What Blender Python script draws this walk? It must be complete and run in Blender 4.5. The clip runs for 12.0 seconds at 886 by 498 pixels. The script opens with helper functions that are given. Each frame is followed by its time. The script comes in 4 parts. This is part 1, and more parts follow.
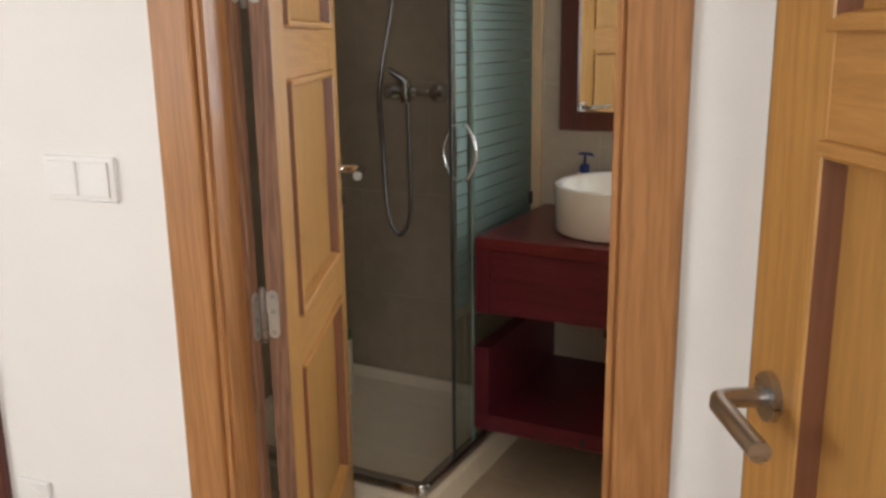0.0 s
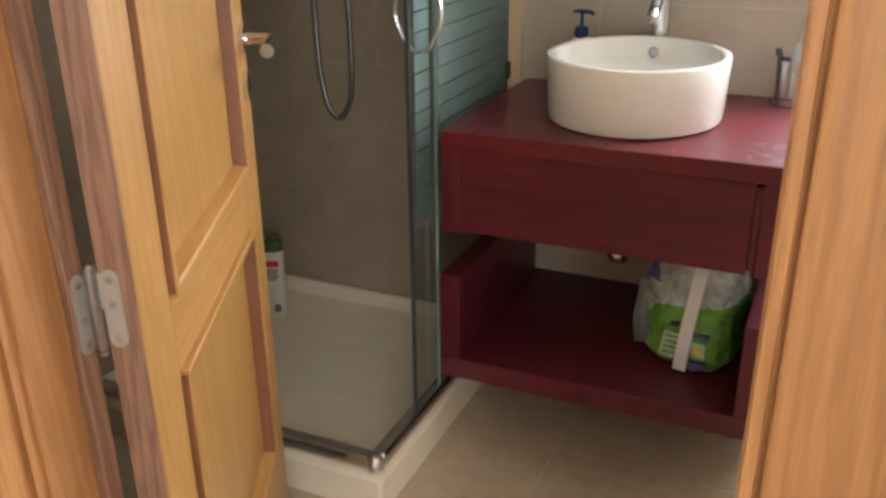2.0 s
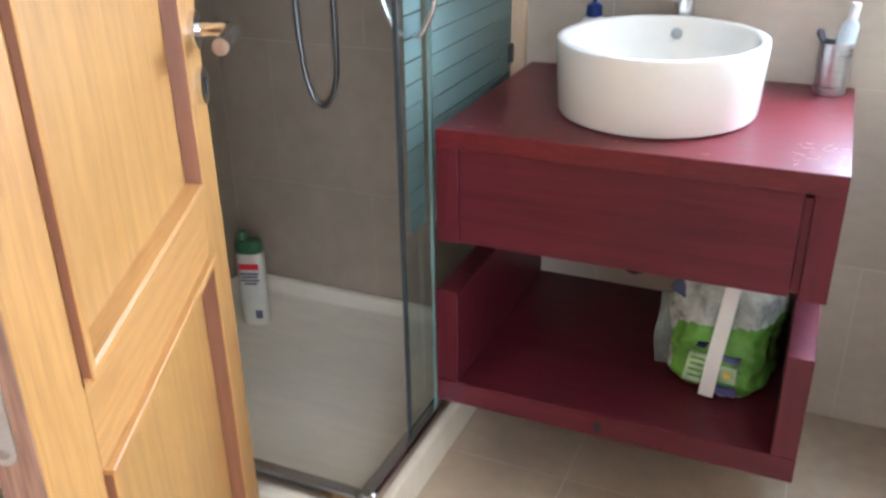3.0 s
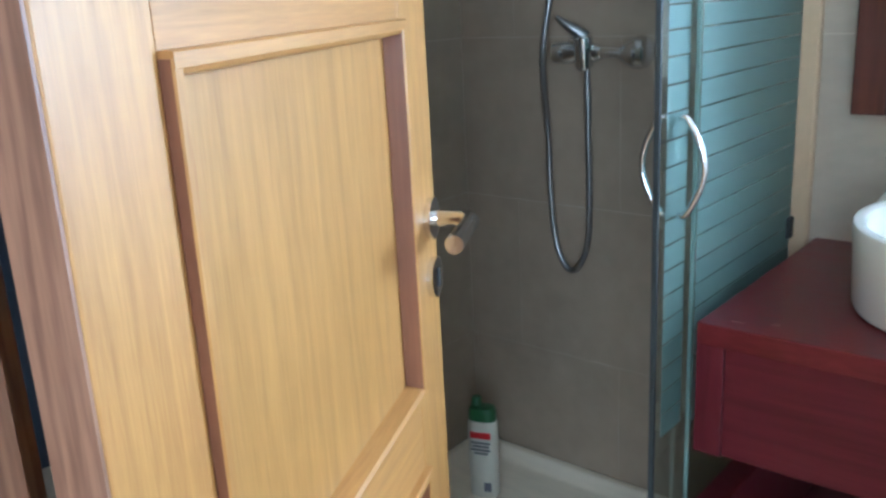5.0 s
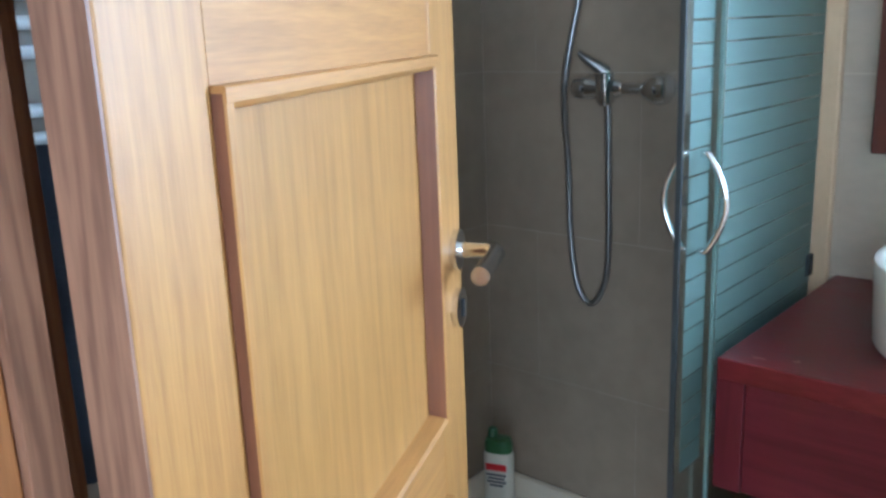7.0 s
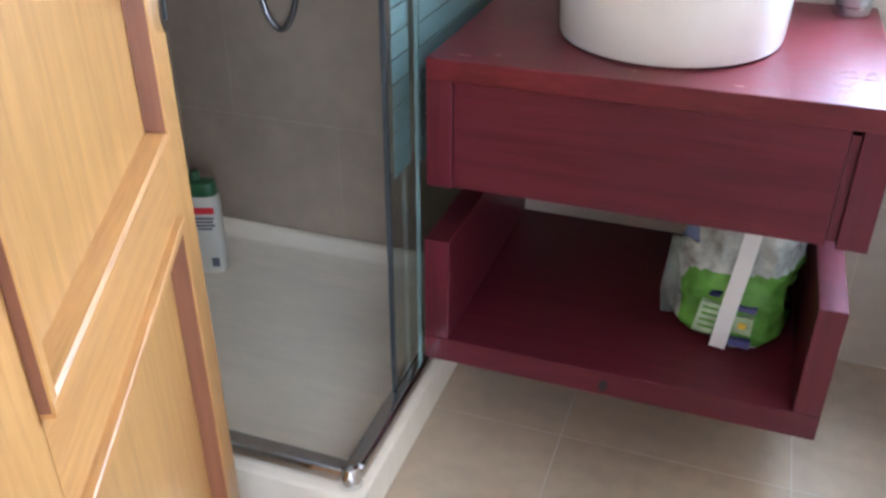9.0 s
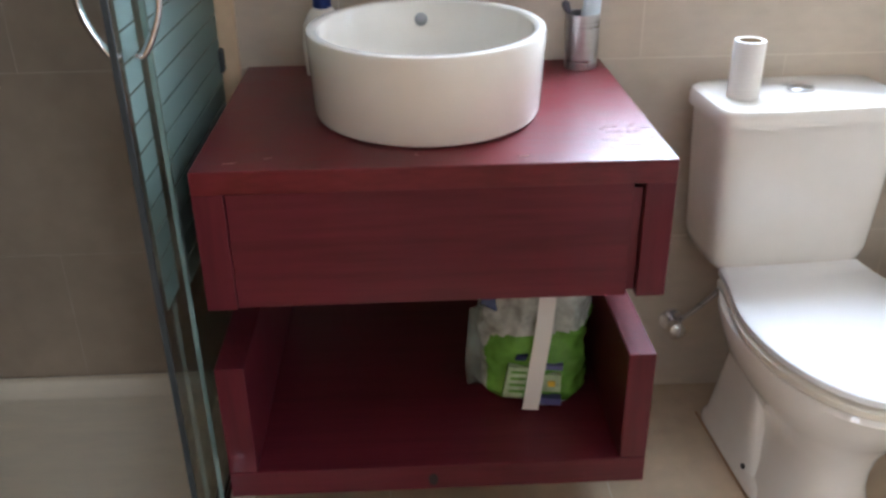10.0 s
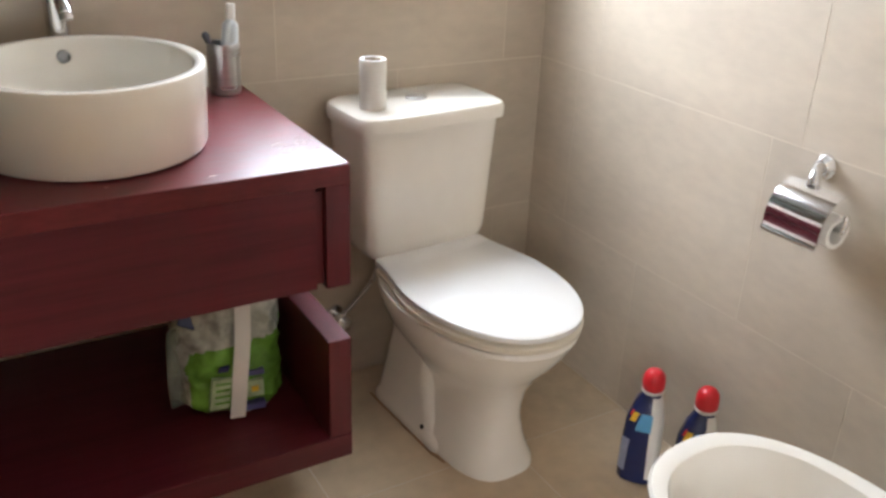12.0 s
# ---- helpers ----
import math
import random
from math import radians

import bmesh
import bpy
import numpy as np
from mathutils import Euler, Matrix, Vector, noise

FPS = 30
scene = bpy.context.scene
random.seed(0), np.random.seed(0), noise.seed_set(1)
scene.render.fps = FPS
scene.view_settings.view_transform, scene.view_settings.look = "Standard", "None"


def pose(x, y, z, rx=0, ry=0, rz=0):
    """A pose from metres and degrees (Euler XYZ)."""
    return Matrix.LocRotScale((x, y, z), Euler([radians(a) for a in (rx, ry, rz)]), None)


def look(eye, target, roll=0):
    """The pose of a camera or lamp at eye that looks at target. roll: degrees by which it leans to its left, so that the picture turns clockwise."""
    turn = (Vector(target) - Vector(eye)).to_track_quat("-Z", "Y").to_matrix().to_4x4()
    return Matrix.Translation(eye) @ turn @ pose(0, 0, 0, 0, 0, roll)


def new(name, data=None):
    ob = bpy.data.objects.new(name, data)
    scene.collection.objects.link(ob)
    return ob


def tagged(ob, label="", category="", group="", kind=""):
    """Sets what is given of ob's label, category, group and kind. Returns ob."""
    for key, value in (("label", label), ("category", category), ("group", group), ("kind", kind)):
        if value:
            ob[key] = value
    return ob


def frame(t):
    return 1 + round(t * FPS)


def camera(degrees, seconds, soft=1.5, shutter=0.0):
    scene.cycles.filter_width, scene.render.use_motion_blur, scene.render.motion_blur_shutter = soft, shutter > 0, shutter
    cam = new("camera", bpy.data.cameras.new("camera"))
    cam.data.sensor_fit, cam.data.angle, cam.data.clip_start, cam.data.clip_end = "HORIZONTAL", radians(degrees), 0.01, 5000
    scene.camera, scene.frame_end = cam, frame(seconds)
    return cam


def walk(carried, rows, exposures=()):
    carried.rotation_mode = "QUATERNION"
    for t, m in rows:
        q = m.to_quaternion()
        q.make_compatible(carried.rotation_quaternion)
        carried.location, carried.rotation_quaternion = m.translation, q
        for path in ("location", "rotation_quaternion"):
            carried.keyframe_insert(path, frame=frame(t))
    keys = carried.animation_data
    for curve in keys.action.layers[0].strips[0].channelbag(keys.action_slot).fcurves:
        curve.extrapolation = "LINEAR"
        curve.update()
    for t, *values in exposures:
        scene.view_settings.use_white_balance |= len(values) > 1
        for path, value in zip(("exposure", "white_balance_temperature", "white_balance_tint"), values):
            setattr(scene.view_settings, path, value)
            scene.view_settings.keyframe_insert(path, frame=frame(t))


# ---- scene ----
cam = camera(53.7, 12.0, soft=2.9)
PATH = [
    (0, (0.179, 0.079, 1.397), (-0.723, 1.8, 0.924), -0.8),
    (0.5, (0.122, 0.181, 1.388), (-0.772, 1.906, 0.915), -0.9),
    (1, (0.049, 0.354, 1.372), (-0.92, 2.02, 0.837), -2.7),
    (1.5, (-0.044, 0.505, 1.33), (-0.932, 2.15, 0.618), -2.5),
    (2, (-0.149, 0.67, 1.322), (-0.901, 2.35, 0.541), -0.6),
    (2.5, (-0.216, 0.797, 1.312), (-0.897, 2.464, 0.442), -0.6),
    (2.7, (-0.229, 0.841, 1.313), (-0.932, 2.506, 0.456), -0.7),
    (4.3, (-0.336, 1.08, 1.297), (-1.408, 2.555, 0.476), -3.1),
    (4.5, (-0.338, 1.081, 1.302), (-1.539, 2.474, 0.517), -4.2),
    (4.9, (-0.348, 1.087, 1.343), (-1.587, 2.528, 0.72), -2.8),
    (5, (-0.346, 1.085, 1.348), (-1.601, 2.538, 0.789), -3.0),
    (5.5, (-0.339, 1.073, 1.374), (-1.682, 2.521, 1.062), -3.3),
    (6, (-0.336, 1.061, 1.393), (-1.707, 2.513, 1.276), -2.2),
    (6.5, (-0.338, 1.064, 1.385), (-1.673, 2.532, 1.136), -2.5),
    (7, (-0.347, 1.063, 1.354), (-1.635, 2.512, 0.863), -2.2),
    (7.2, (-0.347, 1.059, 1.347), (-1.607, 2.494, 0.754), -2.1),
    (9, (-0.413, 1.046, 1.27), (-0.987, 2.675, 0.261), 0.1),
    (9.5, (-0.5, 1.114, 1.277), (-0.778, 2.822, 0.274), 0.1),
    (10, (-0.581, 1.157, 1.285), (-0.51, 2.941, 0.384), -0.8),
    (10.5, (-0.685, 1.173, 1.311), (-0.152, 2.895, 0.446), -1.1),
    (11, (-0.742, 1.158, 1.313), (0.029, 2.819, 0.509), -0.1),
    (11.5, (-0.741, 1.11, 1.312), (0.111, 2.739, 0.522), 0.4),
    (12, (-0.767, 1.058, 1.313), (0.169, 2.615, 0.477), 2.3),
]
EXPOSURES = [  # seconds, stops, kelvin, tint
    (0.0, -0.66, 6350, 10), (1.0, -0.72, 6350, 10), (1.5, -0.92, 6500, 10), (1.9, -0.16, 6300, 10), (2.2, 0.38, 5700, 10), (2.5, 0.86, 5000, 8), (2.7, 0.86, 5000, 8),
    (4.3, 0.54, 5350, 6), (4.6, 0.50, 5250, 6), (5.0, 0.42, 4500, -2), (6.0, 0.28, 4500, -4), (7.0, 0.37, 4500, 0), (9.0, 0.78, 4750, 10), (9.5, 0.84, 4750, 10), (10.0, 0.12, 5350, 10),
    (10.5, -0.17, 6100, 10), (11.0, -0.36, 6200, 10), (11.5, -0.26, 6100, 10), (12.0, -0.18, 6050, 10),
]
walk(cam, [(t, look(eye, target, roll)) for t, eye, target, roll in PATH], EXPOSURES)

# ---- light ----
world = bpy.data.worlds.new("sky")
scene.world = world
world.use_nodes = True
_nt = world.node_tree
_sky = _nt.nodes.new("ShaderNodeTexSky")
_sky.sky_type, _sky.sun_disc, _sky.sun_elevation, _sky.sun_rotation = "NISHITA", False, radians(48), radians(200)
_nt.links.new(_sky.outputs[0], _nt.nodes["Background"].inputs[0])
_nt.nodes["Background"].inputs[1].default_value = 0.12


def area(name, at, to, w, h, watts, colour):
    lamp = bpy.data.lights.new(name, "AREA")
    lamp.shape, lamp.size, lamp.size_y, lamp.energy, lamp.color = "RECTANGLE", w, h, watts, colour
    ob = new(name, lamp)
    ob.matrix_world = look(at, to)
    return ob


WIN = (-0.20, 0.42, 1.03, 1.95)          # bathroom window: x0, x1, z0, z1
HWIN = (-2.8, -0.9, 0.9, 2.2)            # unseen windows added at both ends of the hall: y0, y1, z0, z1
area("window_daylight", (0.11, 3.16, 1.49), (0.11, 2.0, 1.20), 0.60, 0.90, 52, (0.90, 0.95, 1.0))
# two added fill lamps that balance the hall light; their source is unseen
area("hall_fill_east", (1.42, -1.85, 1.55), (0.0, -1.15, 1.50), 1.80, 1.25, 88, (1.0, 0.965, 0.94))
area("hall_fill_west", (-3.22, -1.85, 1.55), (-0.6, -0.7, 1.45), 1.80, 1.25, 92, (1.0, 0.972, 0.955))


# ---- materials ----
def mat(name, colour, rough=0.5, metal=0.0, var=0.08, scale=6.0, fine=60.0, bump=0.02, spec=0.5, coat=0.0, stretch=(1, 1, 1), dark=None, random_tint=0.0, transmission=0.0, fine_mix=0.35, rough_var=0.12, vein=0.0, vein_mix=0.12):
    """A surface with variation at two scales, in metres of its own object."""
    m = bpy.data.materials.new(name)
    m.use_nodes = True
    nt = m.node_tree
    b = nt.nodes["Principled BSDF"]
    co = nt.nodes.new("ShaderNodeTexCoord")
    mp = nt.nodes.new("ShaderNodeMapping")
    mp.inputs["Scale"].default_value = stretch
    nt.links.new(co.outputs["Object"], mp.inputs["Vector"])
    big, small = nt.nodes.new("ShaderNodeTexNoise"), nt.nodes.new("ShaderNodeTexNoise")
    for n, s, d in ((big, scale, 3.0), (small, fine, 4.0)):
        n.inputs["Scale"].default_value, n.inputs["Detail"].default_value = s, d
        nt.links.new(mp.outputs[0], n.inputs["Vector"])
    mix = nt.nodes.new("ShaderNodeMix")
    mix.data_type = "FLOAT"
    mix.inputs[0].default_value = fine_mix
    nt.links.new(big.outputs[0], mix.inputs[2])
    nt.links.new(small.outputs[0], mix.inputs[3])
    fac = mix.outputs[0]
    if vein:
        wav = nt.nodes.new("ShaderNodeTexWave")
        wav.wave_type, wav.bands_direction = "BANDS", "DIAGONAL"
        for key, value in (("Scale", vein), ("Distortion", 11.0), ("Detail", 4.0), ("Detail Scale", 1.6)):
            wav.inputs[key].default_value = value
        nt.links.new(mp.outputs[0], wav.inputs["Vector"])
        mix2 = nt.nodes.new("ShaderNodeMix")
        mix2.data_type = "FLOAT"
        mix2.inputs[0].default_value = vein_mix
        nt.links.new(fac, mix2.inputs[2])
        nt.links.new(wav.outputs["Fac"], mix2.inputs[3])
        fac = mix2.outputs[0]
    ramp = nt.nodes.new("ShaderNodeValToRGB")
    lo = dark or tuple(c * (1 - 2.2 * var) for c in colour)
    hi = tuple(min(1, c * (1 + var)) for c in colour)
    ramp.color_ramp.elements[0].position, ramp.color_ramp.elements[1].position = 0.32, 0.68
    ramp.color_ramp.elements[0].color, ramp.color_ramp.elements[1].color = (*lo, 1), (*hi, 1)
    nt.links.new(fac, ramp.inputs[0])
    out = ramp.outputs[0]
    if random_tint:
        info = nt.nodes.new("ShaderNodeObjectInfo")
        hsv = nt.nodes.new("ShaderNodeHueSaturation")
        rng = nt.nodes.new("ShaderNodeMapRange")
        rng.inputs[3].default_value, rng.inputs[4].default_value = 1 - random_tint, 1 + random_tint
        nt.links.new(info.outputs["Random"], rng.inputs[0])
        nt.links.new(rng.outputs[0], hsv.inputs["Value"])
        nt.links.new(out, hsv.inputs["Color"])
        out = hsv.outputs[0]
    nt.links.new(out, b.inputs["Base Color"])
    rr = nt.nodes.new("ShaderNodeMapRange")
    rr.inputs[3].default_value, rr.inputs[4].default_value = max(0.02, rough * (1 - rough_var)), min(1, rough * (1 + rough_var))
    nt.links.new(mix.outputs[0], rr.inputs[0])
    nt.links.new(rr.outputs[0], b.inputs["Roughness"])
    b.inputs["Metallic"].default_value = metal
    b.inputs["Specular IOR Level"].default_value = spec
    b.inputs["Coat Weight"].default_value = coat
    b.inputs["Coat Roughness"].default_value = 0.10
    b.inputs["Transmission Weight"].default_value = transmission
    if bump:
        bp = nt.nodes.new("ShaderNodeBump")
        bp.inputs["Strength"].default_value, bp.inputs["Distance"].default_value = bump * 5, 0.004
        nt.links.new(mix.outputs[0], bp.inputs["Height"])
        nt.links.new(bp.outputs[0], b.inputs["Normal"])
    return m


def wood(name, colour, dark, axis, rough=0.4, coat=0.15, grain=1.0, vein=0.9, vein_mix=0.10, spec=0.5):
    st = [9.0, 9.0, 9.0]
    st["xyz".index(axis)] = 0.55
    return mat(name, colour, rough, var=0.1, scale=2.2 * grain, fine=14 * grain, bump=0.015, stretch=tuple(st), dark=dark, coat=coat, fine_mix=0.5, vein=vein * grain, vein_mix=vein_mix, rough_var=0.15, spec=spec)


M_WALL = mat("white_plaster", (0.83, 0.81, 0.770), 0.85, var=0.02, scale=3, fine=180, bump=0.03)
# tan chosen for an unseen wall, so that less light bounces into the bathroom
M_HALLWALL = mat("tan_bounce_cut", (0.34, 0.26, 0.18), 0.85, var=0.03, scale=3, fine=120, bump=0.03)
M_CEIL = mat("ceiling_paint", (0.82, 0.81, 0.78), 0.9, var=0.02, scale=2, fine=120, bump=0.02)
M_TILE = mat("wall_tile", (0.53, 0.452, 0.358), 0.32, var=0.065, scale=3.2, fine=22, bump=0.012, random_tint=0.04, stretch=(1, 1, 2.2))
# darker copy of the wall tile: the shower's shade is in its colour
M_TILE_SHADED = mat("wall_tile_shaded", (0.305, 0.236, 0.164), 0.35, var=0.10, scale=3.0, fine=20, bump=0.012, random_tint=0.04)
M_GROUT = mat("grout", (0.66, 0.585, 0.48), 0.9, var=0.06, scale=8, fine=160, bump=0.05)
M_GROUT_FLOOR = mat("floor_grout", (0.66, 0.60, 0.50), 0.9, var=0.06, scale=8, fine=160, bump=0.05)
M_FLOOR = mat("floor_tile", (0.54, 0.42, 0.285), 0.30, var=0.10, scale=3.0, fine=24, bump=0.010, random_tint=0.04)
OAK = (0.460, 0.243, 0.064)
M_OAK_Z = wood("honey_oak_upright", OAK, (0.345, 0.160, 0.038), "z", rough=0.45, coat=0.08, grain=3.4, vein_mix=0.12)
M_OAK_X = wood("honey_oak_lying", (0.455, 0.232, 0.063), (0.345, 0.160, 0.038), "x", rough=0.45, coat=0.08, grain=3.4, vein_mix=0.10)
M_OAK_PANEL = wood("honey_oak_panel", (0.430, 0.226, 0.059), (0.330, 0.160, 0.039), "z", grain=2.6, vein_mix=0.10)
M_CHERRY = wood("reddish_edge_wood", (0.285, 0.150, 0.086), (0.175, 0.086, 0.048), "z", rough=0.5, coat=0.05, vein=1.6, vein_mix=0.25, grain=2.6)
# reddish wood, darkened part way to the shade on the flanks
M_MOULD = wood("reddish_shaded_moulding", (0.22, 0.086, 0.036), (0.145, 0.053, 0.022), "z", rough=0.45, coat=0.1)
M_CASING = wood("casing_wood", (0.40, 0.185, 0.060), (0.30, 0.128, 0.038), "z", rough=0.5, coat=0.06, vein=1.3, vein_mix=0.18, grain=2.6)
M_MAHOG = wood("red_stained_wood", (0.106, 0.0135, 0.0215), (0.074, 0.0085, 0.0145), "x", rough=0.45, coat=0.24, vein_mix=0.10, spec=0.2)
M_MAHOG_Z = wood("red_stained_wood_upright", (0.102, 0.0130, 0.0205), (0.072, 0.0085, 0.0142), "z", rough=0.45, coat=0.24, vein_mix=0.10, spec=0.2)
M_TOP = mat("red_stained_worktop", (0.130, 0.0135, 0.0190), 0.36, var=0.1, scale=4.0, fine=22, bump=0.012, stretch=(1.4, 5, 5), dark=(0.086, 0.007, 0.0105), coat=0.10, fine_mix=0.6, rough_var=0.40, spec=0.35)
# worn scratches; the pale colour also carries the glint on them
M_WORN = mat("worn_stain_glint", (0.74, 0.52, 0.48), 0.45, var=0.10, scale=60, fine=300, bump=0.0)
M_DARKRED = wood("dark_red_wood", (0.10, 0.022, 0.012), (0.06, 0.012, 0.008), "z", rough=0.4)
M_CERAMIC = mat("white_ceramic", (0.83, 0.790, 0.715), 0.09, var=0.015, scale=3, fine=30, bump=0.0, coat=0.3)
M_LID = mat("white_plastic_lid", (0.82, 0.81, 0.79), 0.22, var=0.01, scale=4, fine=40, bump=0.0)
M_SEALANT = mat("aged_sealant", (0.36, 0.20, 0.09), 0.6, var=0.25, scale=20, fine=120, bump=0.02)
M_SEAT = mat("cream_seat", (0.76, 0.70, 0.58), 0.25, var=0.01, scale=4, fine=40, bump=0.0)
M_ACRYL = mat("white_acrylic", (0.80, 0.695, 0.525), 0.40, var=0.03, scale=9, fine=40, bump=0.05, rough_var=0.06, stretch=(0.9, 4.5, 1), fine_mix=0.25)
M_CHROME = mat("chrome", (0.80, 0.80, 0.81), 0.12, metal=1.0, var=0.03, scale=8, fine=90, bump=0.0)
M_STEEL = mat("brushed_steel", (0.48, 0.47, 0.46), 0.28, metal=1.0, var=0.06, scale=10, fine=160, bump=0.006, stretch=(1, 1, 8))
M_HOSE = mat("hose_metal", (0.30, 0.295, 0.29), 0.35, metal=1.0, var=0.08, scale=20, fine=220, bump=0.02)
M_NICKEL = mat("hinge_nickel", (0.62, 0.61, 0.58), 0.32, metal=0.9, var=0.05, scale=30, fine=200, bump=0.004)
M_ALU = mat("aluminium", (0.60, 0.59, 0.57), 0.3, metal=1.0, var=0.04, scale=10, fine=120, bump=0.004)
M_EDGE = mat("glass_edge", (0.20, 0.28, 0.25), 0.15, var=0.06, scale=12, fine=90, bump=0.0)
M_SEAL = mat("black_seal", (0.040, 0.046, 0.046), 0.6, var=0.1, scale=20, fine=100, bump=0.01)
M_BEIGE = mat("beige_trim", (0.62, 0.46, 0.29), 0.45, var=0.05, scale=5, fine=50, bump=0.006)
M_WHITE = mat("white_plastic", (0.80, 0.79, 0.76), 0.35, var=0.015, scale=8, fine=80, bump=0.003)
M_CREAM = mat("cream_plastic", (0.60, 0.56, 0.46), 0.35, var=0.03, scale=8, fine=80, bump=0.003)
M_PVC = mat("white_window_frame", (0.82, 0.82, 0.80), 0.35, var=0.02, scale=6, fine=60, bump=0.003)
M_GREEN = mat("green_plastic", (0.03, 0.10, 0.03), 0.35, var=0.06, scale=12, fine=90, bump=0.004)
M_BLUE = mat("blue_plastic", (0.012, 0.03, 0.16), 0.3, var=0.06, scale=12, fine=90, bump=0.003)
M_NAVY = mat("navy_bottle", (0.012, 0.02, 0.09), 0.22, var=0.06, scale=12, fine=90, bump=0.003)
M_RED = mat("red_cap", (0.55, 0.012, 0.02), 0.35, var=0.05, scale=12, fine=90, bump=0.004)
M_CYAN = mat("light_blue_print", (0.10, 0.35, 0.62), 0.3, var=0.1, scale=25, fine=90, bump=0.0)
M_YELLOW = mat("yellow_print", (0.75, 0.50, 0.03), 0.35, var=0.08, scale=20, fine=90, bump=0.0)
M_LIME = mat("lime_film", (0.155, 0.36, 0.05), 0.25, var=0.22, scale=14, fine=60, bump=0.06)
M_INDIGO = mat("indigo_print", (0.10, 0.10, 0.26), 0.35, var=0.06, scale=20, fine=90, bump=0.0)
M_PALE = mat("pale_print", (0.44, 0.56, 0.34), 0.35, var=0.16, scale=40, fine=120, bump=0.0)
M_FILM = mat("clear_wrap", (0.46, 0.49, 0.45), 0.14, var=0.30, scale=13, fine=60, bump=0.08)
M_FIN = mat("loose_film", (0.66, 0.74, 0.66), 0.22, var=0.12, scale=20, fine=80, bump=0.05, transmission=0.8)
M_PAPER = mat("paper", (0.80, 0.78, 0.74), 0.9, var=0.03, scale=12, fine=140, bump=0.03)
M_CARD = mat("cardboard", (0.42, 0.33, 0.22), 0.9, var=0.08, scale=12, fine=140, bump=0.03)
M_PRINT = mat("print_dark", (0.08, 0.08, 0.10), 0.5, var=0.05, scale=12, fine=90, bump=0.0)
M_GREYPRINT = mat("grey_print", (0.30, 0.32, 0.42), 0.4, var=0.1, scale=20, fine=80, bump=0.0)
M_CLOTH = mat("dark_towel", (0.02, 0.022, 0.03), 0.95, var=0.2, scale=12, fine=160, bump=0.08)
M_BLACK = mat("dark_hole", (0.02, 0.018, 0.016), 0.8, var=0.1, scale=20, fine=90, bump=0.0)
# unseen floor, brown made dark to hold down the light bounced from the hall
M_HALLFLOOR = mat("hall_floor", (0.26, 0.18, 0.11), 0.35, var=0.08, scale=3, fine=24, bump=0.01)
M_GROUND = mat("ground", (0.18, 0.17, 0.12), 0.95, var=0.2, scale=0.2, fine=3, bump=0.03)


def glass(name, tint, rough=0.0):
    m = bpy.data.materials.new(name)
    m.use_nodes = True
    b = m.node_tree.nodes["Principled BSDF"]
    b.inputs["Base Color"].default_value = (*tint, 1)
    b.inputs["Transmission Weight"].default_value, b.inputs["Roughness"].default_value, b.inputs["IOR"].default_value = 1.0, rough, 1.45
    return m


M_GLASS = glass("shower_glass", (0.86, 0.94, 0.91))
M_FROST = mat("frosted_stripe", (0.25, 0.345, 0.305), 0.6, var=0.03, scale=6, fine=60, bump=0.0, transmission=0.62)
M_PANE = glass("window_glass", (0.97, 0.99, 1.0))
M_MIRROR = mat("mirror_glass", (0.86, 0.87, 0.86), 0.015, metal=1.0, var=0.0, scale=4, fine=30, bump=0.0, rough_var=0.0)


# ---- mesh helpers ----
def part(name, bm, material, parent=None, label="", smooth=False, kind="", category=""):
    me = bpy.data.meshes.new(name)
    bmesh.ops.recalc_face_normals(bm, faces=bm.faces)
    bm.to_mesh(me)
    bm.free()
    me.materials.append(material)
    if smooth:
        me.shade_smooth()
        me.set_sharp_from_angle(angle=radians(40))
    ob = new(name, me)
    if parent:
        ob.parent = parent
    return tagged(ob, label, category, "", kind)


def thing(name, label, category, at=(0, 0, 0), group="", kind="", m=None):
    ob = new(name)
    ob.empty_display_size = 0.05
    ob.matrix_world = m or Matrix.Translation(at)
    return tagged(ob, label, category, group, kind)


def box(bm, x0, x1, y0, y1, z0, z1, bevel=0.0, seg=2):
    r = bmesh.ops.create_cube(bm, size=1)
    vs = r["verts"]
    for v in vs:
        v.co = Vector(((x0 + x1) / 2 + v.co.x * (x1 - x0), (y0 + y1) / 2 + v.co.y * (y1 - y0), (z0 + z1) / 2 + v.co.z * (z1 - z0)))
    if bevel:
        es = {e for v in vs for e in v.link_edges}
        bmesh.ops.bevel(bm, geom=list(es), offset=bevel, segments=seg, profile=0.5, affect="EDGES")
    return bm


def boxm(*a, **k):
    return box(bmesh.new(), *a, **k)


def loft(bm, rings, cap0=True, cap1=True):
    loops = [[bm.verts.new(p) for p in ring] for ring in rings]
    n = len(loops[0])
    for a, b in zip(loops, loops[1:]):
        for i in range(n):
            bm.faces.new((a[i], a[(i + 1) % n], b[(i + 1) % n], b[i]))
    if cap0:
        bm.faces.new(loops[0][::-1])
    if cap1:
        bm.faces.new(loops[-1])
    return bm


def ring(cx, cy, z, rx, ry, n=40, power=2.0):
    out = []
    for i in range(n):
        a = 2 * math.pi * i / n
        c, s = math.cos(a), math.sin(a)
        out.append((cx + rx * math.copysign(abs(c) ** (2 / power), c), cy + ry * math.copysign(abs(s) ** (2 / power), s), z))
    return out


def lathe(bm, profile, at=(0, 0, 0), n=32, cap0=True, cap1=True):
    return loft(bm, [ring(at[0], at[1], at[2] + z, r, r, n) for r, z in profile], cap0, cap1)


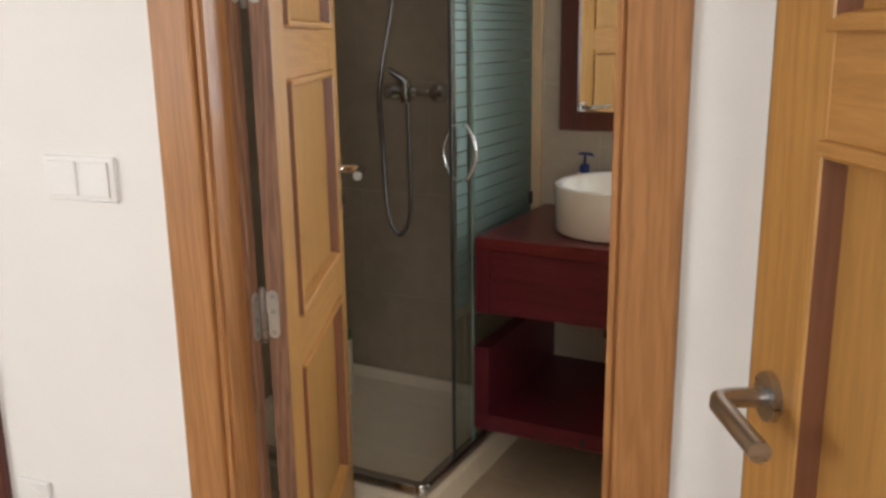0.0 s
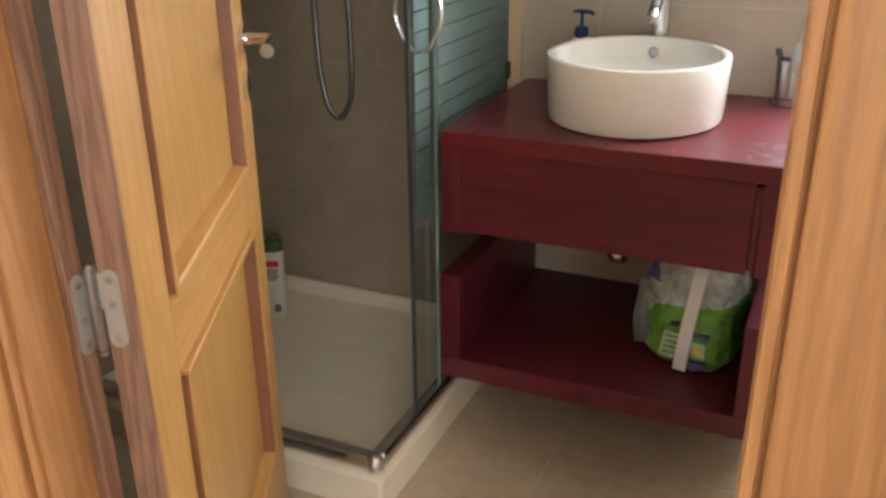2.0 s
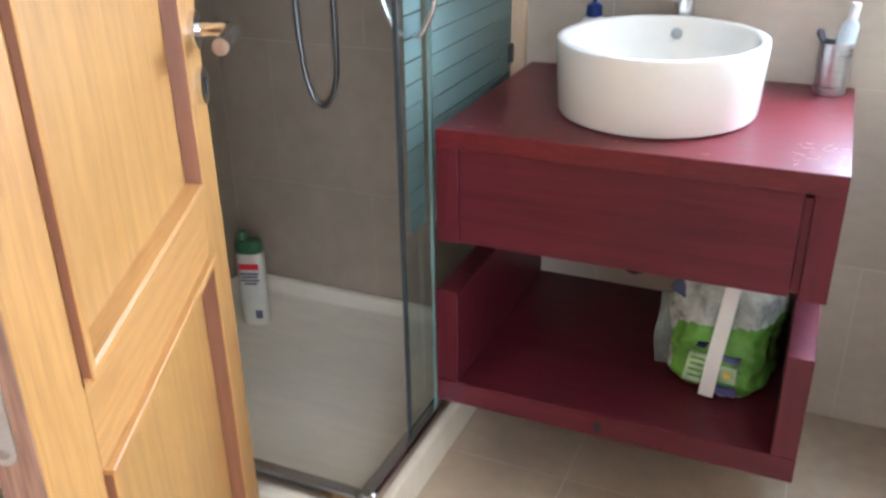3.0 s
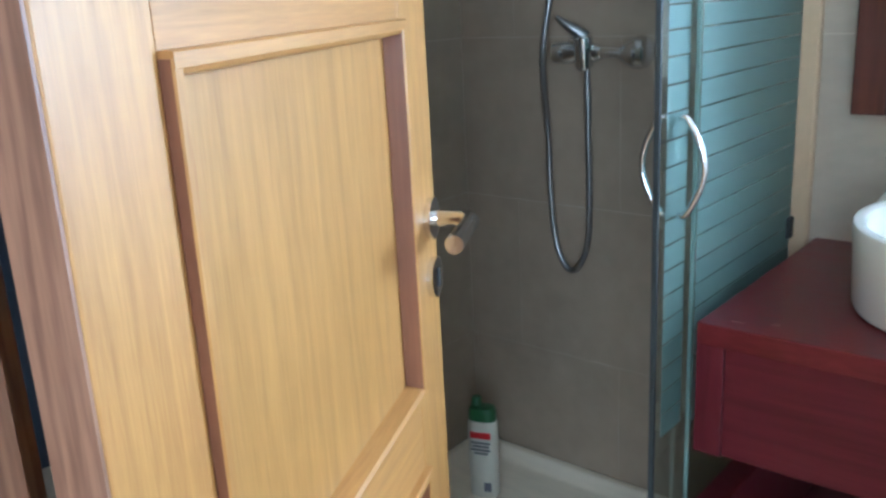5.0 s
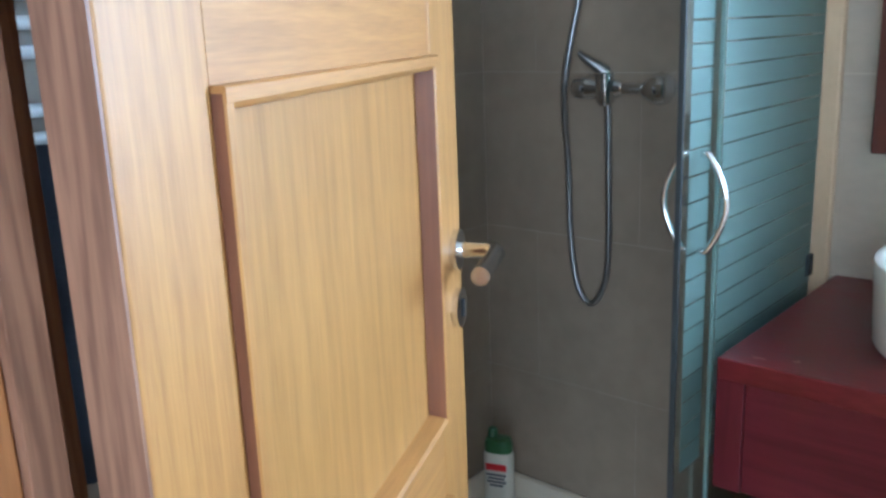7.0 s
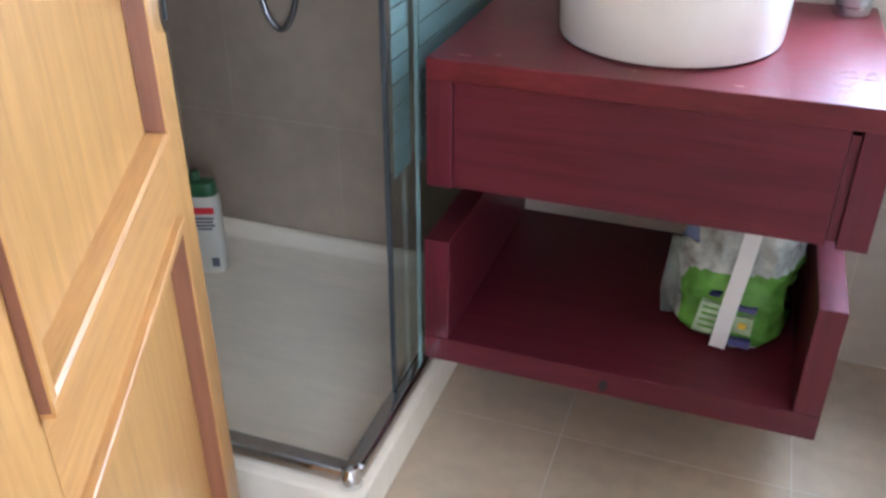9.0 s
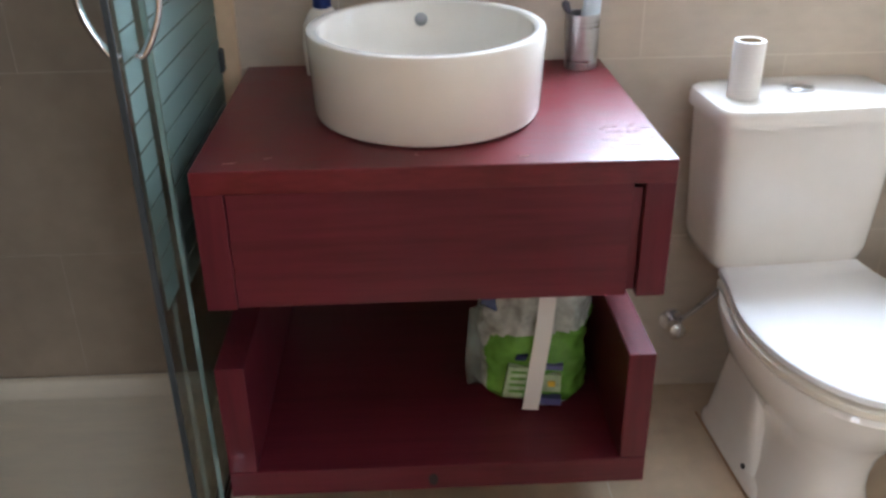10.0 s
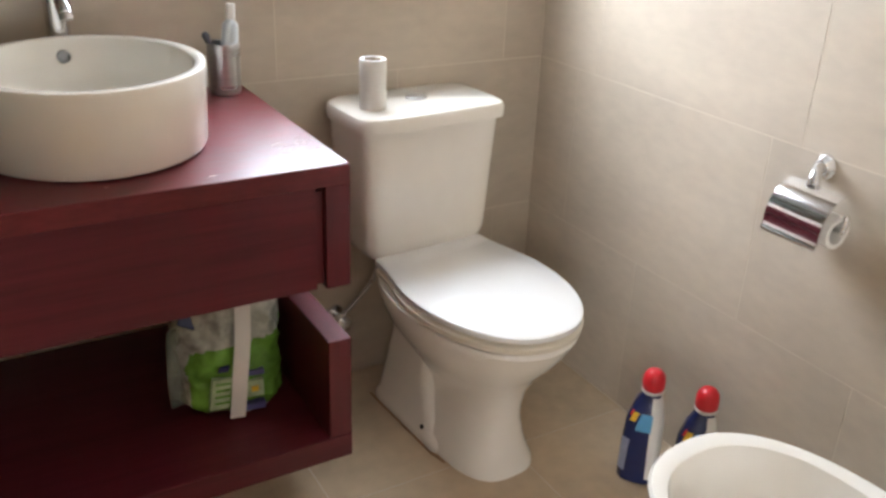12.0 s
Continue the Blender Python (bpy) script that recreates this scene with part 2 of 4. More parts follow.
def tube(bm, pts, r, n=12, closed=False):
    """A round bar along points; r is one radius or one for each point."""
    pts = [Vector(p) for p in pts]
    rings, up = [], None
    for i, p in enumerate(pts):
        d = (pts[min(i + 1, len(pts) - 1)] - pts[max(i - 1, 0)]).normalized()
        if up is None:
            up = d.orthogonal().normalized()
        up = (up - d * up.dot(d)).normalized()
        side = d.cross(up)
        q = r[i] if isinstance(r, (list, tuple)) else r
        rings.append([p + (up * math.cos(2 * math.pi * k / n) + side * math.sin(2 * math.pi * k / n)) * q for k in range(n)])
    return loft(bm, rings)


def smooth_path(pts, steps=8):
    """Catmull-Rom through points."""
    pts = [Vector(p) for p in pts]
    ext = [pts[0] * 2 - pts[1]] + pts + [pts[-1] * 2 - pts[-2]]
    out = []
    for a, b, c, d in zip(ext, ext[1:], ext[2:], ext[3:]):
        for k in range(steps):
            t = k / steps
            out.append(0.5 * ((2 * b) + (c - a) * t + (2 * a - 5 * b + 4 * c - d) * t * t + (3 * b - a - 3 * c + d) * t ** 3))
    return out + [pts[-1]]


def minus(rects, hole):
    """Rectangles (u0, u1, v0, v1) less a hole."""
    h0, h1, g0, g1 = hole
    out = []
    for u0, u1, v0, v1 in rects:
        if h1 <= u0 or h0 >= u1 or g1 <= v0 or g0 >= v1:
            out.append((u0, u1, v0, v1))
            continue
        if g0 > v0: out.append((u0, u1, v0, g0))
        if g1 < v1: out.append((u0, u1, g1, v1))
        m0, m1 = max(v0, g0), min(v1, g1)
        if h0 > u0: out.append((u0, h0, m0, m1))
        if h1 < u1: out.append((h1, u1, m0, m1))
    return [r for r in out if r[1] - r[0] > 0.012 and r[3] - r[2] > 0.012]


def wall(name, axis, c0, c1, u0, u1, z0, z1, material, holes=(), label="", category="wall"):
    """A wall between c0 and c1 across its axis, from u0 to u1 along the other, with openings through it."""
    rects = [(u0, u1, z0, z1)]
    for h in holes:
        rects = minus(rects, h)
    bm = bmesh.new()
    for a, b, c, d in rects:
        if axis == "y": box(bm, a, b, c0, c1, c, d)
        else: box(bm, c0, c1, a, b, c, d)
    bmesh.ops.remove_doubles(bm, verts=bm.verts, dist=1e-5)
    return part(name, bm, material, None, label, kind="structure", category=category)


# ---- plan ----
N, E_, W_ = 2.92, 0.63, -1.83                           # wall faces
CEIL = 2.50
SW = pose(-0.82, 1.172, 0, 0, 0, 6)                     # the doorway wall stands askew: its hall face runs along its own x
THICK = 0.10
DOOR = (-0.030, 0.710, 0.0, 2.07)                       # hole for the door and its frame, along that wall
T = 0.0008                                              # tile thickness

wall_north = wall("wall_north", "y", N + T, N + 0.28, W_ - 0.15, E_ + 0.15, 0, CEIL, M_GROUT, [(WIN[0], WIN[1], WIN[2], WIN[3])], "beige tiled bathroom wall with a window opening")
wall_east = wall("wall_east", "x", E_ + T, E_ + 0.15, 1.36, N + T, 0, CEIL, M_GROUT, (), "beige tiled bathroom wall beside the toilet")
wall_west = wall("wall_west", "x", W_ - 0.15, W_ - T, 1.10, N + T, 0, CEIL, M_GROUT, (), "beige tiled wall of the shower side")
wall_south = wall("wall_south", "y", 0, THICK - T, -2.62, 2.46, 0, CEIL, M_WALL, [DOOR], "white plastered hall wall with the bathroom doorway")
wall_south.matrix_world = SW
floor = part("floor", boxm(W_ - 0.15, E_ + 0.15, 1.02, N + 0.15, -0.12, -T), M_GROUT_FLOOR, None, "beige square tiled bathroom floor", kind="structure", category="floor")
bm = bmesh.new()
hall_edge = [1.172 + (x + 0.82) * math.tan(radians(6)) + 0.012 for x in (-3.4, 1.6)]
loft(bm, [[(-3.4, -4.6, z), (1.6, -4.6, z), (1.6, hall_edge[1], z), (-3.4, hall_edge[0], z)] for z in (-0.115, 0.002)])
hall_floor = part("hall_floor", bm, M_HALLFLOOR, None, "unseen hall floor, kept dark to cut bounced light", kind="structure", category="floor")
ceiling = part("ceiling", boxm(-3.4, 1.6, -4.6, N + 0.28, CEIL, CEIL + 0.1), M_CEIL, None, "white painted ceiling", kind="structure", category="ceiling")
wall("wall_hall_south", "y", -4.75, -4.6, -3.4, 1.6, 0, CEIL, M_HALLWALL, (), "unseen hall wall, darkened to cut bounced light")
wall("wall_hall_east", "x", 1.45, 1.6, -4.6, 1.45, 0, CEIL, M_WALL, [HWIN], "unseen white hall wall with an added window")
wall("wall_hall_west", "x", -3.4, -3.25, -4.6, 1.10, 0, CEIL, M_WALL, [HWIN], "unseen white hall wall with an added window")
ground = part("ground", boxm(-300, 300, -300, 300, -0.5, -0.3), M_GROUND, None, "dry open ground outside", kind="structure", category="ground")


# ---- doors ----
def oak_leaf(name, label, m, width=0.694, thick=0.036, group="doors", drop=0.0, st=0.108):
    """A door leaf: x along the leaf from the hinge, y = 0 the seen face, the leaf behind it at y > 0."""
    d = thing(name, label, "door", m=m, group=group)
    w, top = width, 2.03
    rows = [(a - drop, b - drop) for a, b in ((0.30, 0.770), (0.871, 1.323), (1.4165, 1.88))]
    zs = [0.012] + [z for r in rows for z in r] + [top]
    part("stile", boxm(0.003, st, 0, thick, zs[0], top, bevel=0.002), M_OAK_Z, d)
    part("stile", boxm(w - st, w, 0, thick, zs[0], top, bevel=0.002), M_OAK_Z, d)
    for a, b in zip(zs[0::2], zs[1::2]):
        part("rail", boxm(st, w - st, 0.0004, thick - 0.0004, a, b), M_OAK_X, d)
    part("hinge_edge", boxm(0, 0.003, 0.001, thick - 0.001, zs[0], top), M_CHERRY, d, "reddish door edge")
    for a, b in rows:
        part("panel", boxm(st, w - st, 0.014, thick - 0.014, a, b), M_OAK_PANEL, d)
        # raised mouldings: the upright ones have reddish flanks, darkened for their shade, the lying ones lap over
        # their ends
        for x0, s in ((st, 1), (w - st, -1)):
            bm = bmesh.new()
            prof = [(0, 0.0008), (0, -0.0080), (0.0015 * s, -0.0095), (0.0105 * s, -0.0095), (0.0130 * s, -0.0080), (0.0150 * s, 0.0140)]
            loft(bm, [[(x0 + px, py, z) for px, py in prof] for z in (a + 0.004, b - 0.004)])
            bm.faces.ensure_lookup_table()
            for f in bm.faces:
                f.normal_update()
                f.material_index = 1 if abs(f.normal.x) > 0.85 else 0
            side = part("moulding", bm, M_OAK_Z, d, "raised upright moulding with reddish flanks")
            side.data.materials.append(M_MOULD)
        for z0, s in ((a, 1), (b, -1)):
            bm = bmesh.new()
            prof = [(-0.001, 0.0008), (-0.001, -0.0085), (0.0005, -0.0099), (0.0100, -0.0099), (0.0140, -0.0070), (0.0180, 0.0140)]
            loft(bm, [[(x, py, z0 + pz * s) for pz, py in prof] for x in (st + 0.0012, w - st + 0.002)])
            part("moulding", bm, M_OAK_X, d, "raised lying moulding")
    return d


def lever(parent, x, z, flip, lock=True, material=M_CHROME, length=0.125, r=0.0095, out=0.055, drop=0.0):
    """A lever handle on the face y = 0, with its rose; flip: +1 the lever points to +x, -1 to -x."""
    bm = bmesh.new()
    tube(bm, [(x, 0, z), (x, -0.008, z), (x, -0.0085, z)], [0.026, 0.026, 0.021], n=28)
    rose = part("rose", bm, material, parent, "round metal rose", smooth=True)
    pts = [(x, -0.006, z), (x, -out + 0.014, z), (x + 0.004 * flip, -out + 0.004, z), (x + 0.014 * flip, -out, z), (x + length * flip, -out - 0.004, z - drop)]
    part("lever", tube(bmesh.new(), pts, r, n=16), material, parent, "metal lever", smooth=True)
    if lock:
        bm = bmesh.new()
        tube(bm, [(x, 0, z - 0.078), (x, -0.008, z - 0.078), (x, -0.0085, z - 0.078)], [0.026, 0.026, 0.021], n=28)
        part("lock_rose", bm, material, parent, "round metal lock plate", smooth=True)
        part("lock_slot", boxm(x - 0.004, x + 0.004, -0.0105, -0.008, z - 0.090, z - 0.066, bevel=0.001), M_BLACK, parent)


def hinge(parent, z):
    """A hinge on the hinge edge of a leaf: x < 0 is the jamb's side."""
    pl = part("hinge", rounded_plate(-0.0022, 0.0, 0.014, 0.034, z - 0.045, z + 0.045), M_NICKEL, parent, "nickel hinge with screws")
    part("hinge_arm", boxm(-0.0030, -0.0006, 0.032, 0.040, z + 0.002, z + 0.042), M_NICKEL, parent)
    bm = bmesh.new()
    tube(bm, [(-0.0024, 0.0425, z - 0.054), (-0.0024, 0.0425, z - 0.050), (-0.0024, 0.0425, z + 0.049), (-0.0024, 0.0425, z + 0.052)], [0.004, 0.0068, 0.0068, 0.004], n=16)
    part("hinge_pin", bm, M_STEEL, parent, smooth=True)
    for k in (-0.034, 0.006, 0.034):
        screw(pl, -0.0022, 0.024, z + k, -1)


def rounded_plate(x0, x1, y0, y1, z0, z1):
    """An upright plate with round ends, thin along x."""
    r, c = (y1 - y0) / 2, (y0 + y1) / 2
    pts = [(c + r * math.cos(radians(a)), z1 - r + r * math.sin(radians(a))) for a in range(0, 181, 20)] + [(c + r * math.cos(radians(a)), z0 + r + r * math.sin(radians(a))) for a in range(180, 361, 20)]
    return loft(bmesh.new(), [[(x, y, z) for y, z in pts] for x in (x0, x1)])


def screw(parent, x, y, z, side):
    bm = bmesh.new()
    tube(bm, [(x - 0.0004 * side, y, z), (x + 0.0007 * side, y, z), (x + 0.0010 * side, y, z)], [0.0046, 0.0044, 0.0030], n=14)
    sc = part("screw", bm, M_STEEL, parent, smooth=True)
    return sc


LEAF = pose(-0.7735, 1.2855, 0, 0, 0, 115.4)
bath_door = oak_leaf("door_1", "open honey oak panelled bathroom door with lever handle", LEAF)
lever(bath_door, 0.664, 1.078, -1, length=0.118, r=0.011, out=0.058)
for hz in (0.28, 0.912, 1.50):
    hinge(bath_door, hz)

hall_leaf = oak_leaf("door_2", "honey oak panelled hall door standing ajar", pose(0.058, 1.020, 0, 0, 0, -58.5), width=0.76, drop=0.02, st=0.122)
lever(hall_leaf, 0.058, 1.035, 1, lock=False, material=M_STEEL, length=0.12, r=0.0105, out=0.06)


def door_frame():
    """The frame, in the axes of the doorway wall: x along it, y = 0 its hall face."""
    d = thing("door_frame", "honey oak door frame with moulded casing", "door frame", kind="structure", m=SW)
    top = 2.035
    for x_jamb, x_reb, xo, mid, depth in ((0.004, -0.011, DOOR[0], 0.064, 0.110), (0.658, 0.682, DOOR[1], 0.032, 0.090)):
        a, b = sorted((x_jamb, xo))
        part("jamb", boxm(a, b, 0.0, mid, 0, top, bevel=0.0015), M_CASING, d)
        a, b = sorted((x_reb, xo))
        part("jamb_rebate", boxm(a, b, mid, depth, 0, top), M_CHERRY, d, "reddish rebate of the jamb")
    part("hinge_stop", boxm(DOOR[0], 0.013, 0.0645, 0.088, 0, top, bevel=0.001), M_CHERRY, d, "reddish inner edge of the jamb")
    part("jamb_head", boxm(DOOR[0], DOOR[1], 0.0, 0.064, top, DOOR[3]), M_CASING, d)
    # casing: a flat board, a groove and a low strip along the opening
    prof = [(0.0, 0.0), (0.0, 0.0055), (0.0015, 0.0070), (0.0085, 0.0070), (0.0100, 0.0055), (0.0105, 0.0020), (0.0140, 0.0020), (0.0145, 0.0095), (0.0165, 0.0120), (0.021, 0.0128), (0.090, 0.0112), (0.095, 0.0095), (0.097, 0.006), (0.097, 0.0)]
    for xi, sgn in ((0.000, -1), (0.658, 1)):
        loft_bm = loft(bmesh.new(), [[(xi + u * sgn, -h, z) for u, h in prof] for z in (0, top + 0.005)])
        part("casing", loft_bm, M_CASING, d)
    part("casing_head", boxm(-0.097, 0.758, -0.0115, 0, top + 0.005, top + 0.100), M_OAK_X, d)
    for hz in (0.28, 0.912, 1.50):
        pl = part("hinge_plate", rounded_plate(0.0125, 0.0148, 0.067, 0.0865, hz - 0.045, hz + 0.045), M_NICKEL, d, "nickel hinge plate")
        part("hinge_arm", boxm(0.0128, 0.0146, 0.0845, 0.0940, hz - 0.040, hz - 0.002), M_NICKEL, d)
        for k in (-0.034, -0.006, 0.034):
            screw(pl, 0.0148, 0.0768, hz + k, 1)
    return d


door_frame()
dark = part("casing_dark", boxm(-0.75, -0.555, -0.018, 0, 0, 2.1, bevel=0.003), M_DARKRED, None, "dark reddish wooden casing of another doorway", kind="structure", category="door frame")
dark.matrix_world = SW


# ---- hall fittings ----
def switch_plate():
    d = thing("light_switch", "white double rocker light switch on the wall", "light switch", m=SW @ pose(-0.276, 0, 1.162))
    part("plate", boxm(-0.078, 0.078, -0.009, 0, -0.040, 0.040, bevel=0.003), M_WHITE, d)
    for k in (-0.0355, 0.0355):
        bm = boxm(k - 0.031, k + 0.031, -0.014, -0.008, -0.031, 0.031, bevel=0.002)
        part("rocker", bm, M_WHITE, d)


switch_plate()
sock = thing("wall_socket", "white socket plate low on the hall wall", "socket", m=SW @ pose(-0.487, 0, 0.50))
part("plate", boxm(-0.04, 0.04, -0.009, 0, -0.04, 0.04, bevel=0.003), M_WHITE, sock)
bm = bmesh.new()
tube(bm, [(0, -0.0088, 0), (0, -0.0100, 0)], 0.022, n=24)
part("socket_well", bm, M_WHITE, sock)


# ---- windows ----
def window(name, x0, x1, z0, z1, yi, yo, label, n_sash=1):
    d = thing(name, label, "window", kind="structure")
    ym = yi + (yo - yi) * 0.72
    f = 0.05
    yb = (ym - 0.03, ym + 0.03)
    part("window_frame", boxm(x0, x0 + f, *yb, z0 + f, z1 - f, bevel=0.003), M_PVC, d)
    part("window_frame", boxm(x1 - f, x1, *yb, z0 + f, z1 - f, bevel=0.003), M_PVC, d)
    part("window_frame", boxm(x0, x1, *yb, z0, z0 + f, bevel=0.003), M_PVC, d)
    part("window_frame", boxm(x0, x1, *yb, z1 - f, z1, bevel=0.003), M_PVC, d)
    p = part("pane", boxm(x0 + f - 0.004, x1 - f + 0.004, ym - 0.003, ym + 0.003, z0 + f - 0.004, z1 - f + 0.004), M_PANE, d)
    p.visible_shadow = False
    return d


w1 = window("window_1", WIN[0] + 0.012, WIN[1] - 0.012, WIN[2] + 0.02, WIN[3] - 0.012, N, N + 0.28, "white framed bathroom window above the toilet")
part("window_sill", boxm(WIN[0] - 0.012, WIN[1] + 0.012, N - 0.014, N + 0.185, WIN[2] - 0.012, WIN[2] + 0.018, bevel=0.003), M_PVC, w1, "white sill")
for a, b in ((WIN[0], WIN[0] + 0.012), (WIN[1] - 0.012, WIN[1])):
    part("reveal", boxm(a, b, N - 0.004, N + 0.28, WIN[2] + 0.018, WIN[3]), M_PVC, w1, "white reveal lining")
part("reveal", boxm(WIN[0] + 0.012, WIN[1] - 0.012, N - 0.004, N + 0.28, WIN[3] - 0.012, WIN[3]), M_PVC, w1)
# added hall windows, out of view, one for each hall fill lamp
window("added_window_east", HWIN[0], HWIN[1], HWIN[2], HWIN[3], 0, -0.15, "unseen hall window added around the east fill lamp").matrix_world = pose(1.45, 0, 0, 0, 0, 90)
window("added_window_west", HWIN[0], HWIN[1], HWIN[2], HWIN[3], 0, 0.15, "unseen hall window added around the west fill lamp").matrix_world = pose(-3.25, 0, 0, 0, 0, 90)


# ---- shower ----
def shower_tray():
    d = thing("shower_tray", "white acrylic shower tray on the tiled floor", "shower tray")
    x0, x1, y0, y1 = W_, -0.925, 2.06, N
    rim = 0.05
    def rect(x0, x1, y0, y1, z, r=0.0):
        n = 5
        out = []
        for cx, cy, a0 in ((x1 - r, y1 - r, 0), (x0 + r, y1 - r, 90), (x0 + r, y0 + r, 180), (x1 - r, y0 + r, 270)):
            for k in range(n):
                a = radians(a0 + 90 * k / (n - 1))
                out.append((cx + r * math.cos(a), cy + r * math.sin(a), z))
        return out
    bm = bmesh.new()
    loft(bm, [rect(x0, x1, y0, y1, 0.082, 0.012), rect(x0 + 0.002, x1 - 0.002, y0 + 0.002, y1 - 0.002, 0.087, 0.012), rect(x0 + 0.004, x1 - 0.006, y0 + 0.006, y1 - 0.004, 0.09, 0.012),
              rect(x0 + 0.02, x1 - rim, y0 + rim, y1 - 0.02, 0.09, 0.02), rect(x0 + 0.025, x1 - rim - 0.006, y0 + rim + 0.006, y1 - 0.025, 0.087, 0.022), rect(x0 + 0.050, x1 - rim - 0.030, y0 + rim + 0.030, y1 - 0.050, 0.066, 0.035),
              rect(x0 + 0.062, x1 - rim - 0.042, y0 + rim + 0.042, y1 - 0.062, 0.063, 0.04), rect(x0 + 0.35, x1 - 0.35, y0 + 0.33, y1 - 0.33, 0.056, 0.03)], cap0=False)
    part("basin", bm, M_ACRYL, d, smooth=True)
    part("apron", loft(bmesh.new(), [rect(x0, x1, y0, y1, 0.0, 0.012), rect(x0, x1, y0, y1, 0.082, 0.012)], cap1=False), M_ACRYL, d, smooth=True)
    return d


shower_tray()


def shower_screen():
    d = thing("shower_screen", "sliding glass shower screen with frosted stripes and chrome rails", "shower screen")
    gx, top = -0.953, 1.90
    # lower rails
    for nm, a in (("lower_rail", (gx - 0.024, gx + 0.016, 2.10, N - 0.004, 0.090, 0.128)), ("lower_rail", (W_ + 0.004, gx - 0.01, 2.075, 2.115, 0.090, 0.128)),
                  ("upper_rail", (gx - 0.024, gx + 0.016, 2.10, N - 0.004, top, top + 0.04)), ("upper_rail", (W_ + 0.004, gx - 0.01, 2.075, 2.115, top, top + 0.04))):
        part(nm, boxm(*a, bevel=0.010, seg=4), M_CHROME, d, "chrome rail", smooth=True)
    for z, h in ((0.088, 0.046), (top - 0.004, 0.048)):
        bm = bmesh.new()
        lathe(bm, [(0.020, 0.0), (0.023, 0.004), (0.022, h * 0.6), (0.015, h), (0.004, h + 0.004)], (gx - 0.006, 2.092, z), 24)
        part("corner_cap", bm, M_CHROME, d, "chrome corner cap", smooth=True)
    part("wall_profile", boxm(gx - 0.022, gx + 0.003, N - 0.030, N, 0.130, top), M_ALU, d, "aluminium wall profile")
    fixed = part("fixed_glass", boxm(gx + 0.000, gx + 0.006, 2.43, N - 0.032, 0.128, top), M_GLASS, d, "greenish fixed glass")
    slide = part("sliding_glass", boxm(gx - 0.016, gx - 0.010, 2.325, 2.80, 0.130, top - 0.002), M_GLASS, d, "greenish sliding glass")
    for g in (fixed, slide):
        g.visible_shadow = False
    part("seal", boxm(gx - 0.0175, gx - 0.0085, 2.3195, 2.325, 0.130, top), M_SEAL, slide, "dark edge seal")
    part("edge_profile", boxm(gx - 0.0006, gx + 0.0066, 2.4265, 2.430, 0.128, top), M_EDGE, fixed, "polished greenish glass edge")
    # frosted bands with fine clear lines, thinning out upwards
    z = 1.548
    h = 0.0085
    while z > 0.62:
        part("frosted_band", boxm(gx + 0.0062, gx + 0.0068, 2.436, N - 0.034, z - h, z), M_FROST, fixed).visible_shadow = False
        part("frosted_band", boxm(gx - 0.0098, gx - 0.0092, 2.348, 2.424, z - h, z), M_FROST, slide).visible_shadow = False
        z -= h + 0.0032
        h = min(0.040, h + 0.0026)
    part("end_seal", boxm(gx + 0.0035, gx + 0.014, N - 0.052, N - 0.0255, 0.823, 0.868, bevel=0.003), M_SEAL, d, "dark rubber end piece")
    # double bow handle
    for s in (1, -1):
        xo = gx - 0.013 + s * 0.012
        pts = smooth_path([(xo - 0.002 * s, 2.378, 1.143), (xo + 0.012 * s, 2.378, 1.140), (xo + 0.034 * s, 2.378, 1.10), (xo + 0.042 * s, 2.378, 1.063), (xo + 0.034 * s, 2.378, 1.026), (xo + 0.012 * s, 2.378, 0.986), (xo - 0.002 * s, 2.378, 0.983)], 6)
        part("handle", tube(bmesh.new(), pts, 0.0056, n=12), M_CHROME, slide, "curved chrome handle", smooth=True)
    return d


shower_screen()
part("corner_trim", boxm(-0.9495, -0.913, N - 0.024, N, 0.60, CEIL, bevel=0.004), M_BEIGE, None, "beige vertical trim strip beside the shower", kind="structure", category="trim")


